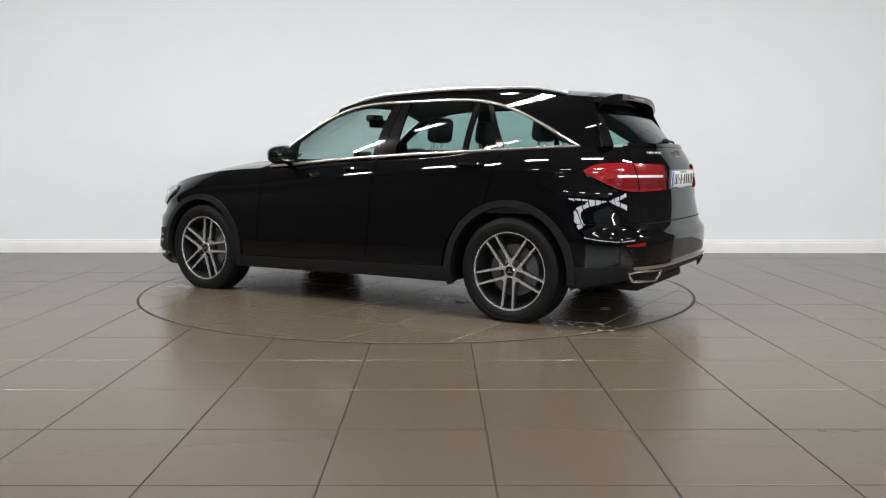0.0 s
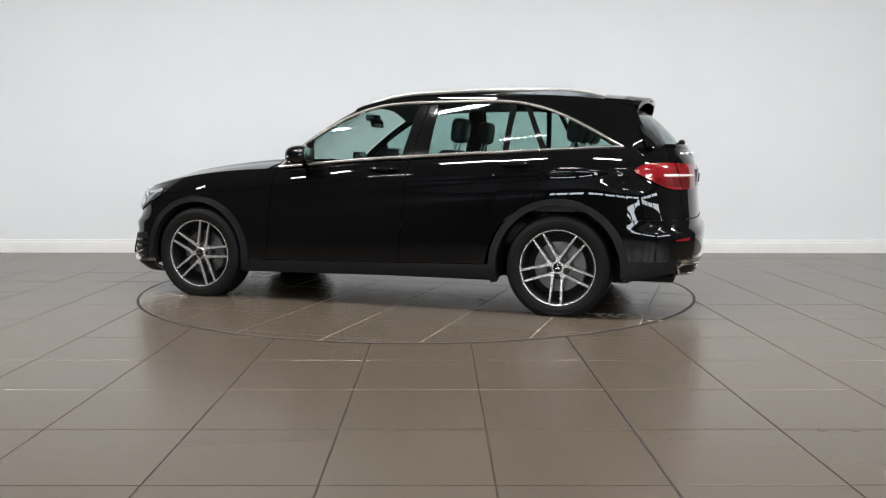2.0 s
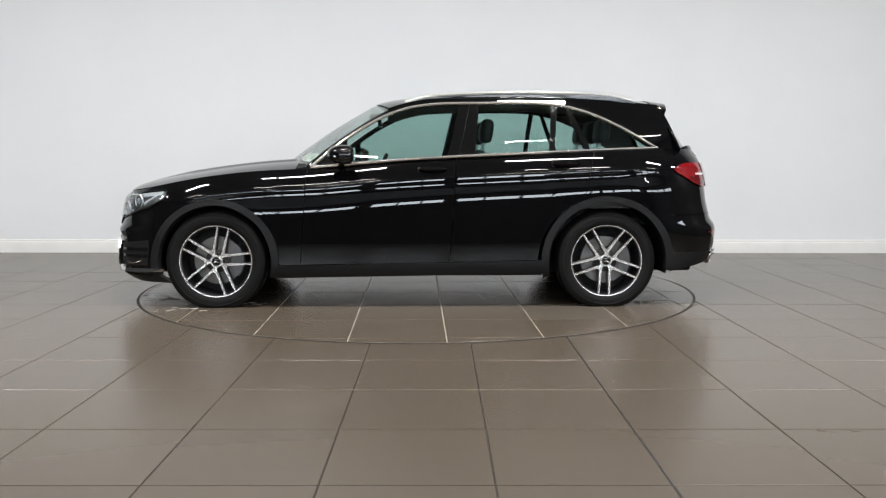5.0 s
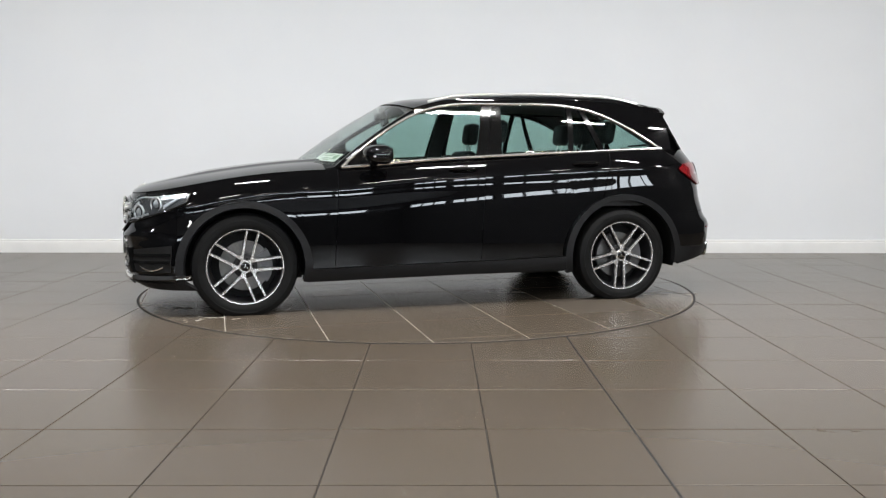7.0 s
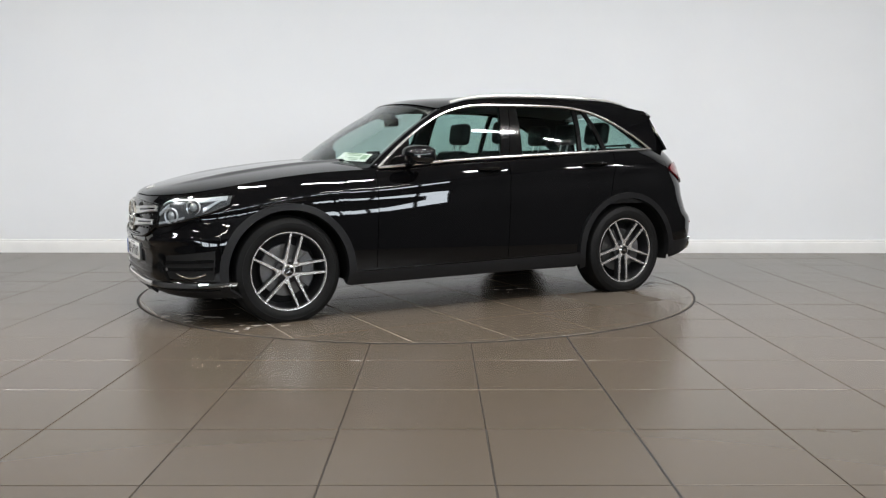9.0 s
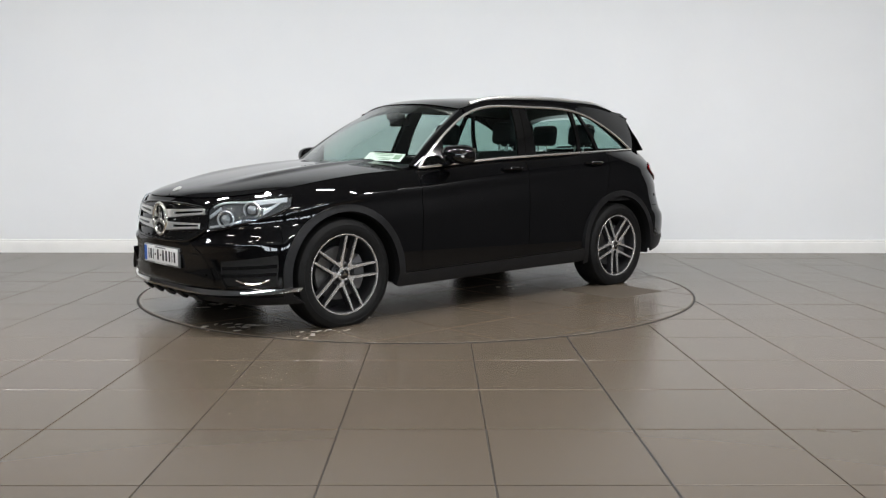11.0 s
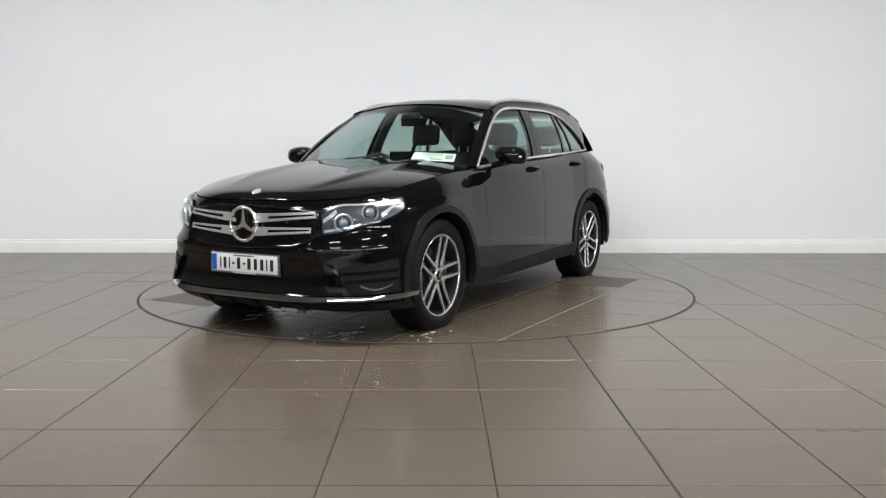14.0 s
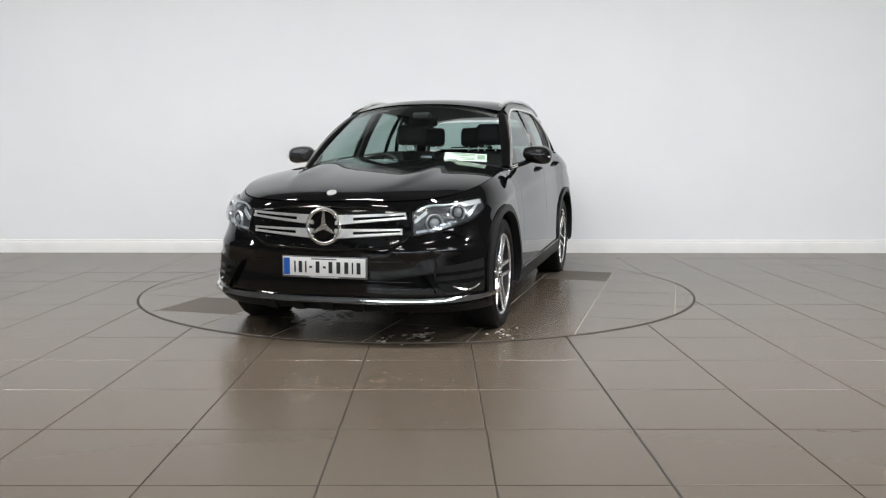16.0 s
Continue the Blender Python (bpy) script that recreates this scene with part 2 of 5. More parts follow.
def room():
    wall("wall_north", LEFT_X, RIGHT_X, WALL_Y, WALL_Y + 0.2, -0.1, CEIL, M_WALL, "plain white painted showroom wall")
    # Unseen walls, added to close the room and keep the car's reflections dark.
    wall("wall_west", LEFT_X - 0.2, LEFT_X, BACK_Y, WALL_Y + 0.2, -0.1, CEIL, M_DIM_WALL, "unseen side wall, coloured dark to stand for a dim room")
    wall("wall_east", RIGHT_X, RIGHT_X + 0.2, BACK_Y, WALL_Y + 0.2, -0.1, CEIL, M_DIM_EAST, "unseen side wall, toned grey for the car's reflections")
    wall("wall_south", LEFT_X, RIGHT_X, BACK_Y - 0.2, BACK_Y, -0.1, CEIL, M_DIM_WALL, "unseen wall behind the camera, coloured dark to stand for a dim room")
    # Ceiling out of view; its grey holds down what the car reflects.
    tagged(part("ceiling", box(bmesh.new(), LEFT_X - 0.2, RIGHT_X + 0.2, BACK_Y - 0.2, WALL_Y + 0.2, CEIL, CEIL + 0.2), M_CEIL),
           "unseen showroom ceiling, greyed to keep reflections dim", "ceiling", kind="structure")
    bm = bmesh.new()
    prof = [(0.0, 0.0), (-0.018, 0.0), (-0.018, 0.120), (-0.015, 0.128), (-0.011, 0.132), (-0.011, 0.146), (-0.006, 0.154), (0.0, 0.156)]
    ends = [[bm.verts.new((x, WALL_Y + dy, z)) for dy, z in prof] for x in (LEFT_X, RIGHT_X)]
    for i in range(len(prof)):
        j = (i + 1) % len(prof)
        bm.faces.new((ends[0][i], ends[0][j], ends[1][j], ends[1][i]))
    bm.faces.new(ends[0]), bm.faces.new(ends[1][::-1])
    tagged(part("baseboard", bm, M_SKIRT), "white moulded skirting board along the wall", "skirting board", kind="structure")


def lights():
    lamp = thing("ceiling_light", "lit fluorescent ceiling batten", "ceiling light", "ceiling battens")
    part("housing", box(bmesh.new(), -0.6, 0.6, -0.07, 0.07, 0.0, 0.05, 0.008), M_SKIRT, lamp)
    part("diffuser", box(bmesh.new(), -0.58, 0.58, -0.05, 0.05, -0.035, -0.002, 0.01), M_TUBE, lamp)
    for i, (x, y, watts) in enumerate(LAMPS):
        m = pose(x, y, CEIL - 0.05)
        if i == 0:
            lamp.matrix_basis = m
        else:
            copy_thing(lamp, m)
        area("batten_glow", pose(x, y, CEIL - 0.10), 1.15, 0.12, watts, WARM)


def windows():
    """High daylight windows behind the camera, in the south wall and round the corner in the east wall."""
    spots = [pose(-7.8 + k * 2.6, BACK_Y, 3.05) for k in range(6)] + [pose(RIGHT_X, -7.6 + k * 2.6, 3.05, 0, 0, 90) for k in range(4)]
    for k, m in enumerate(spots):
        w = tagged(new("window_%d" % (k + 1)), "high daylight window in a dark frame", "window", kind="structure")
        w.matrix_basis = m
        part("pane", box(bmesh.new(), -1.08, 1.08, 0.004, 0.012, -0.45, 0.45), M_DAY, w)
        for x0, x1, z0, z1 in ((-1.15, 1.15, -0.52, -0.45), (-1.15, 1.15, 0.45, 0.52), (-1.15, -1.08, -0.45, 0.45), (1.08, 1.15, -0.45, 0.45), (-0.39, -0.33, -0.45, 0.45), (0.33, 0.39, -0.45, 0.45)):
            part("window_frame", box(bmesh.new(), x0, x1, 0.002, 0.05, z0, z1, 0.004), M_FRAME, w)


def tile_mesh(name, pts, h, mat, inset=0.0025):
    """A tile of a convex outline with a small arris."""
    c = Vector((sum(p[0] for p in pts) / len(pts), sum(p[1] for p in pts) / len(pts), 0))
    n = len(pts)
    vs = [(x, y, 0.0) for x, y in pts] + [(x, y, h - 0.0012) for x, y in pts]
    for x, y in pts:
        d = Vector((x, y, 0)) - c
        k = max(0.0, 1 - inset / max(d.length, 0.01))
        vs.append((c.x + d.x * k, c.y + d.y * k, h))
    fs = [tuple(range(n - 1, -1, -1)), tuple(2 * n + i for i in range(n))]
    for r in (0, n):
        fs += [(r + i, r + (i + 1) % n, r + n + (i + 1) % n, r + n + i) for i in range(n)]
    me = bpy.data.meshes.new(name)
    me.from_pydata(vs, [], fs)
    me.materials.append(mat)
    return me


def floor():
    f = tagged(part("floor", box(bmesh.new(), LEFT_X - 0.2, RIGHT_X + 0.2, BACK_Y - 0.2, WALL_Y + 0.2, -0.1, -0.004), M_GROUT),
               "taupe porcelain tiled showroom floor", "floor", kind="structure")
    g, h = 0.0025, TILE / 2
    me = tile_mesh("tile", [(-h + g, -h + g), (h - g, -h + g), (h - g, h - g), (-h + g, h - g)], 0.006, M_TILE)
    rest = bmesh.new()
    rng = random.Random(4)
    i0, i1 = int((LEFT_X - TILE_X) / TILE), int((RIGHT_X - TILE_X) / TILE)
    j0, j1 = int((BACK_Y - TILE_Y) / TILE), int((WALL_Y - TILE_Y) / TILE)
    for i in range(i0, i1):
        for j in range(j0, j1 + 1):
            x, y = TILE_X + (i + 0.5) * TILE, TILE_Y + (j + 0.5) * TILE
            if y + h > WALL_Y:
                continue
            far = max(math.hypot(x + a * h - TABLE[0], y + b * h - TABLE[1]) for a in (-1, 1) for b in (-1, 1))
            if far < TABLE_R - 0.05:
                continue
            m = pose(x, y, -0.006 + rng.uniform(-0.0004, 0.0), rng.uniform(-0.06, 0.06), rng.uniform(-0.06, 0.06))
            if -8 <= i <= 9 and j >= -3:
                ob = new("tile", me)
                ob.parent, ob.matrix_basis = f, m
            else:
                k = len(rest.verts)
                rest.from_mesh(me)
                rest.verts.ensure_lookup_table()
                bmesh.ops.transform(rest, matrix=m, verts=rest.verts[k:])
    # the cut row along the wall
    yb = TILE_Y + int((WALL_Y - TILE_Y) / TILE) * TILE
    d = (WALL_Y - yb) / 2
    cut = tile_mesh("cut_tile", [(-h + g, -d + g), (h - g, -d + g), (h - g, d), (-h + g, d)], 0.006, M_TILE)
    for i in range(i0, i1):
        ob = new("cut_tile", cut)
        ob.parent, ob.matrix_basis = f, pose(TILE_X + (i + 0.5) * TILE, yb + d, -0.006)
    def strip(name, x0, x1, y0, y1, z, mat, label):
        tagged(part(name, box(bmesh.new(), x0, x1, y0, y1, -0.004, z), mat, f), label)
    line = lambda k: TILE_X + k * TILE
    row = lambda k: TILE_Y + k * TILE
    strip("joint_filler", line(2) - 0.0045, line(2) + 0.0045, row(-2), row(4.35), 0.0006, M_JOINT, "wide dark joint filler")
    strip("joint_filler", line(-1), line(2) - 0.006, row(2) - 0.0025, row(2) + 0.0025, 0.0004, M_TAN_GROUT, "pale joint filler")
    strip("joint_filler", line(2) + 0.006, line(3) - 0.003, row(0) - 0.0025, row(0) + 0.0025, 0.0004, M_TAN_GROUT, "pale joint filler")
    tagged(part("scuff", marks(random.Random(8), [(1.66, 3.37, 0.07, 9)], 0.0008, 0.018), M_TILE_DARK, f), "dark scuff on the tiles", kind="stuff")
    far_tiles = tagged(part("far_tiles", rest, M_TILE, f, flip=False), kind="stuff")


def marks(rng, spots, z, size):
    """Flat ragged flecks strewn round the spots (x, y, spread, count)."""
    bm = bmesh.new()
    for x, y, spread, count in spots:
        for _ in range(count):
            cx, cy = x + rng.gauss(0, spread), y + rng.gauss(0, spread * 0.35)
            r, sq = size * rng.uniform(0.3, 1.2), rng.uniform(0.25, 0.7)
            turn, zz = rng.uniform(-0.5, 0.5), z + rng.uniform(0, 0.0004)
            pts = []
            for k in range(9):
                a, q = k * math.tau / 9, r * rng.uniform(0.5, 1.2)
                dx, dy = q * math.cos(a), q * sq * math.sin(a)
                pts.append((cx + dx * math.cos(turn) - dy * math.sin(turn), cy + dx * math.sin(turn) + dy * math.cos(turn), zz))
            bm.faces.new([bm.verts.new(p) for p in pts])
    return bm


def clip_disc(pts, r, steps=48):
    """A convex outline cut to a disc of radius r about the origin."""
    out = pts
    for k in range(steps * 2):
        a = k * math.tau / (steps * 2)
        c, s = math.cos(a), math.sin(a)
        new_out = []
        for (x0, y0), (x1, y1) in zip(out, out[1:] + out[:1]):
            d0, d1 = x0 * c + y0 * s - r, x1 * c + y1 * s - r
            if d0 <= 0:
                new_out.append((x0, y0))
            if d0 * d1 < 0:
                t = d0 / (d0 - d1)
                new_out.append((x0 + (x1 - x0) * t, y0 + (y1 - y0) * t))
        out = new_out
        if len(out) < 3:
            return []
    return out


def turntable():
    t = thing("turntable", "round tiled car turntable set flush in the floor, turning", "turntable", m=pose(TABLE[0], TABLE[1], TABLE_Z))
    part("base_disc", turned_z([(0.0, -0.05), (TABLE_R - 0.008, -0.05), (TABLE_R - 0.008, 0.0036), (0.0, 0.0036)], 160), M_PALE_GROUT, t, "pale grout bed")
    part("rim", turned_z([(TABLE_R - 0.008, -0.05), (TABLE_R - 0.008, 0.0056), (TABLE_R - 0.003, 0.0056), (TABLE_R - 0.003, -0.05)], 160, True), M_TAN_GROUT, t, "tan grouted edge")
    g, h = 0.0032, TILE / 2
    for i in range(-5, 5):
        for j in range(-5, 5):
            x, y = DISC_DX + (i + 0.5) * TILE, DISC_DY + (j + 0.5) * TILE
            a = radians(DISC_TURN)
            sq = [(x - h + g, y - h + g), (x + h - g, y - h + g), (x + h - g, y + h - g), (x - h + g, y + h - g)]
            sq = [(p * math.cos(a) - q * math.sin(a), p * math.sin(a) + q * math.cos(a)) for p, q in sq]
            sq = clip_disc(sq, TABLE_R - 0.012)
            if len(sq) >= 3:
                cx, cy = sum(p[0] for p in sq) / len(sq), sum(p[1] for p in sq) / len(sq)
                me = tile_mesh("disc_tile", [(p - cx, q - cy) for p, q in sq], 0.0045, M_TILE_DARK if (i, j) in ((1, -2), (-3, 2)) else M_TILE)
                ob = new("disc_tile", me)
                ob.parent, ob.location = t, (cx, cy, 0.0015)
    tagged(part("dust_mark", marks(random.Random(3), DUST, 0.0066, 0.034), M_DUST, t), "pale dried dust and drip marks", kind="stuff")
    # A solid ring, coloured dark as the shade of an open gap.
    pit = tagged(part("turntable_gap_ring", turned_z([(TABLE_R - 0.003, -0.003), (TABLE_R + 0.012, -0.003), (TABLE_R + 0.012, 0.0012), (TABLE_R + 0.009, 0.0012), (TABLE_R + 0.009, 0.0006), (TABLE_R - 0.003, 0.0006)], 160, True), M_GAP_SHADE),
                 "flat dark ring standing for the shaded gap round the turntable", "floor ring", kind="structure")
    pit.location = (TABLE[0], TABLE[1], 0)
    return t


def turned_z(profile, seg, ring=False):
    bm = bmesh.new()
    turned(bm, profile, seg, closed=True)
    bmesh.ops.rotate(bm, verts=bm.verts, matrix=Matrix.Rotation(radians(90), 3, "X"))
    return bm


# ---- the car's surface ----
# x runs from the nose (-2.29) to the tail (+2.37), y < 0 is the nearside, z = 0 the ground
NOSE = spline((0.20, -2.18), (0.26, -2.245), (0.32, -2.27), (0.45, -2.268), (0.56, -2.285), (0.64, -2.275), (0.75, -2.255), (0.84, -2.235), (0.90, -2.20))
TAIL = spline((0.22, 2.22), (0.30, 2.31), (0.40, 2.362), (0.50, 2.382), (0.58, 2.385), (0.622, 2.378), (0.65, 2.358), (0.70, 2.345), (0.80, 2.336), (0.95, 2.322), (1.08, 2.304), (1.22, 2.232))
SHOULDER = spline((-2.25, 0.860), (-2.0, 0.891), (-1.8, 0.928), (-1.45, 0.988), (-1.0, 1.029), (-0.72, 1.042), (-0.37, 1.072), (0.32, 1.119), (1.32, 1.165), (1.85, 1.186), (2.3, 1.195))
TUCK = spline((0.0, 0.098), (0.04, 0.064), (0.09, 0.034), (0.13, 0.0185), (0.15, 0.0150), (0.168, 0.0168), (0.20, 0.0150), (0.25, 0.0075), (0.30, 0.0015), (0.36, 0.0), (0.5, 0.0), (1.2, 0.0))
LOW = spline((0.18, 0.070), (0.24, 0.030), (0.30, 0.008), (0.34, 0.001), (0.38, 0.0), (0.50, 0.0028), (0.58, 0.006), (0.66, 0.0095), (0.74, 0.013), (0.84, 0.0170), (0.95, 0.0190), (1.3, 0.0190))
BREADTH = spline((-2.3, 0.925), (-1.44, 0.938), (-0.8, 0.932), (0.2, 0.930), (1.0, 0.924), (1.44, 0.930), (2.4, 0.925))
N_REAR = (3.7, 2.95)     # squareness of the tail at the bumper and at the tailgate


def sweep(z):
    """How far the nose is swept back: square at the bumper (0), rounded at the lamps (1)."""
    u = min(max((z - 0.36) / 0.36, 0), 1)
    return u * u * (3 - 2 * u)


def rear_sweep(z):
    u = min(max((z - 0.55) / 0.30, 0), 1)
    return u * u * (3 - 2 * u)


def rear_n(z):
    return lerp(N_REAR[0], N_REAR[1], rear_sweep(z))


def front_n(z):
    return lerp(3.5, 2.95, sweep(z))


def front_l(z):
    return lerp(0.87, 0.93, sweep(z))


def rear_l(z):
    return 0.72 + 0.42 * min(max((z - 0.85) / 0.33, 0), 1) ** 1.5


def half_width(x, z):
    u = max(SHOULDER(x) - z, 0)
    k = 1 + 0.18 * min(max((-x - 0.2) / 0.8, 0), 1)
    low = LOW(z) * (1 if -1.0 < x < 1.0 else max(0.25, 1 - (abs(x) - 1.0) / 0.5))
    return BREADTH(x) - TUCK(u) * k - low


def skin_y(x, z):
    """Half width of the outer skin at x, z, with the rounded corners."""
    w, d = half_width(x, z), x - NOSE(z)
    l, n = front_l(z), front_n(z)
    if d < l:
        w *= max(1 - max(1 - d / l, 0) ** n, 0) ** (1 / n) if d > 0 else 0
    d, l, n = TAIL(z) - x, rear_l(z), rear_n(z)
    if d < l:
        w *= max(1 - max(1 - d / l, 0) ** n, 0) ** (1 / n) if d > 0 else 0
    return w


def arc_table(l, n):
    """Angle of the corner curve by the way along it from the middle, and the way by the angle."""
    t = [(0.0, 0.0)]
    last, way = Vector((0, 0)), 0.0
    for k in range(1, 241):
        a = k / 240 * math.pi / 2
        p = Vector((l * (1 - math.cos(a) ** (2 / n)), 0.935 * math.sin(a) ** (2 / n)))
        way += (p - last).length
        last = p
        t.append((way, a))
    return ramp(*t), ramp(*[(a, w) for w, a in t])


LEVELS = 8
FRONT_ARCS = [arc_table(lerp(0.87, 0.93, k / LEVELS), lerp(3.5, 2.95, k / LEVELS)) for k in range(LEVELS + 1)]
REAR_ARCS = [arc_table(0.74, lerp(N_REAR[0], N_REAR[1], k / LEVELS)) for k in range(LEVELS + 1)]


def rear_arc(z, v, back=0):
    """As front_arc, for the tail."""
    k = rear_sweep(z) * LEVELS
    i = min(int(k), LEVELS - 1)
    return lerp(REAR_ARCS[i][back](v), REAR_ARCS[i + 1][back](v), k - i)


def front_arc(z, v, back=0):
    """The angle at the way v on the nose at height z; back=1: the way at the angle v."""
    k = sweep(z) * LEVELS
    i = min(int(k), LEVELS - 1)
    return lerp(FRONT_ARCS[i][back](v), FRONT_ARCS[i + 1][back](v), k - i)


def front_skin(c, z, side=-1):
    """A point on the front skin, c metres from the middle towards the corner."""
    a, n = front_arc(z, abs(c)), front_n(z)
    s = side if c >= 0 else -side
    x = NOSE(z) + front_l(z) * (1 - max(math.cos(a), 0) ** (2 / n))
    # the bumper's crest under the lamps
    x -= 0.017 * math.exp(-((z - 0.575 - 0.06 * (abs(c) - 0.5)) / 0.028) ** 2) * min(max((abs(c) - 0.30) / 0.2, 0), 1) * min(max((1.05 - abs(c)) / 0.2, 0), 1)
    y = half_width(x, z) * math.sin(a) ** (2 / n)
    return Vector((x, s * y, z))


def front_to(f, z, x1=-1.887):
    """On the nose from the station x1 of one flank (f = -1) to that of the other (f = 1)."""
    k = max(1 - (x1 - NOSE(z)) / front_l(z), 0.0)
    return front_skin(f * front_arc(z, math.acos(min(k ** (front_n(z) / 2), 1)), 1), z)


def rear_skin(c, z, side=-1):
    a, n = rear_arc(z, abs(c)), rear_n(z)
    s = side if c >= 0 else -side
    x = TAIL(z) - rear_l(z) * (1 - max(math.cos(a), 0) ** (2 / n))
    y = half_width(x, z) * math.sin(a) ** (2 / n)
    return Vector((x, s * y, z))


def rear_to(f, z, c0, x1, side=-1):
    """On the tail's skin from c0 (f = 0) to the station x1 on the flank (f = 1)."""
    k = max(1 - (TAIL(z) - x1) / rear_l(z), 0.0)
    a1 = math.acos(min(k ** (rear_n(z) / 2), 1))
    return rear_skin(lerp(c0, rear_arc(z, a1, 1), f), z, side)


def side_skin(x, z, side=-1):
    return Vector((x, side * skin_y(x, z), z))


AXLE = 1.4365
HUB_Z = 0.362
ARCH_F, ARCH_R = 0.434, 0.458     # radii of the body's wheel openings


def arch_floor(x, low):
    """Lower edge of the side panels, over the wheels."""
    z = low
    for ax, r in ((-AXLE, ARCH_F), (AXLE, ARCH_R)):
        d = abs(x - ax)
        if d < r:
            z = max(z, HUB_Z + math.sqrt(r * r - d * d))
    return z


def dense(x0, x1, n, *marks):
    """Stations from x0 to x1, crowded at the marks."""
    xs = set(np.linspace(x0, x1, n))
    for m in marks:
        for k in (0.0, 0.002, 0.006, 0.012, 0.022, 0.036, 0.055, 0.08):
            for v in (m - k, m + k):
                if x0 < v < x1:
                    xs.add(v)
    return [(x - x0) / (x1 - x0) for x in sorted(xs)]


def side_panel(bm, x0, x1, low, top, side, nb=26, thick=0.012, off=0.0, xl=None, xr=None):
    """A panel of the side between stations x0, x1; low and top are functions of x; xl, xr bend its ends by height."""
    aa = dense(x0, x1, max(6, int((x1 - x0) / 0.035)), -AXLE - ARCH_F, -AXLE + ARCH_F, AXLE - ARCH_R, AXLE + ARCH_R)

    def fn(a, b):
        x = lerp(x0, x1, a)
        z = lerp(low(x), top(x), b)
        x += (xl(z) if xl else 0) * (1 - a) + (xr(z) if xr else 0) * a
        return side_skin(x, z, side)
    return sheet(bm, fn, 0, nb, thick, off, aa=aa)


# the greenhouse
BELT_Y = spline((-1.0, 0.79), (-0.745, 0.812), (0.0, 0.830), (1.0, 0.808), (1.5, 0.758), (1.85, 0.708), (2.2, 0.62))
RAIL_Y = spline((-0.8, 0.60), (-0.3, 0.60), (0.4, 0.635), (1.2, 0.622), (1.9, 0.555), (2.2, 0.52))
DLO_TOP = spline((-0.745, 1.050), (-0.632, 1.151), (-0.403, 1.318), (-0.185, 1.438), (0.029, 1.503), (0.438, 1.527), (0.85, 1.530), (1.11, 1.512), (1.313, 1.462), (1.515, 1.376), (1.85, 1.190))
ROOF_EDGE = spline((-0.45, 1.385), (-0.17, 1.491), (0.0, 1.538), (0.4, 1.569), (0.9, 1.575), (1.3, 1.564), (1.6, 1.545), (1.95, 1.516))
ROOF_MID = spline((-0.45, 1.47), (-0.30, 1.545), (0.0, 1.598), (0.45, 1.626), (0.9, 1.631), (1.3, 1.621), (1.6, 1.602), (1.95, 1.568))
HOOD_MID = spline((-2.235, 0.862), (-2.20, 0.890), (-2.12, 0.924), (-1.93, 0.970), (-1.488, 1.046), (-1.1, 1.092), (-0.80, 1.112))


def glass_y(x, z):
    b = SHOULDER(x)
    t = (z - b) / (1.56 - b)
    return lerp(BELT_Y(x), RAIL_Y(x), t) + 0.022 * math.sin(math.pi * min(max(t, 0), 1))


def glass_side(x, z, side=-1):
    return Vector((x, side * glass_y(x, z), z))


def screen(a, b):
    """The windscreen, a from -1 to 1 across, b up."""
    p0 = Vector((-1.01 + 0.22 * a * a, 0.755 * a, 1.085 - 0.022 * a * a))
    p1 = Vector((-0.30 + 0.13 * a * a, 0.590 * a, 1.543 - 0.052 * a * a))
    p = p0.lerp(p1, b)
    return p + Vector((-0.55, 0, 0.83)) * 0.018 * math.sin(math.pi * b)


def backlight(a, b):
    """The rear window, a from -1 to 1 across, b up."""
    p0 = Vector((2.205 - 0.17 * a * a, 0.685 * a, 1.195))
    p1 = Vector((1.885 - 0.03 * a * a, 0.565 * a, 1.500 - 0.02 * a * a))
    p = p0.lerp(p1, b)
    return p + Vector((0.7, 0, 0.7)) * 0.02 * math.sin(math.pi * b)


def x_of(curve, z, lo, hi):
    """The x between lo and hi at which a falling or rising curve has the height z."""
    up = curve(hi) > curve(lo)
    for _ in range(22):
        m = (lo + hi) / 2
        if (curve(m) < z) == up:
            lo = m
        else:
            hi = m
    return (lo + hi) / 2


# ---- the car ----
def both(fn):
    for side in (-1, 1):
        fn(side)


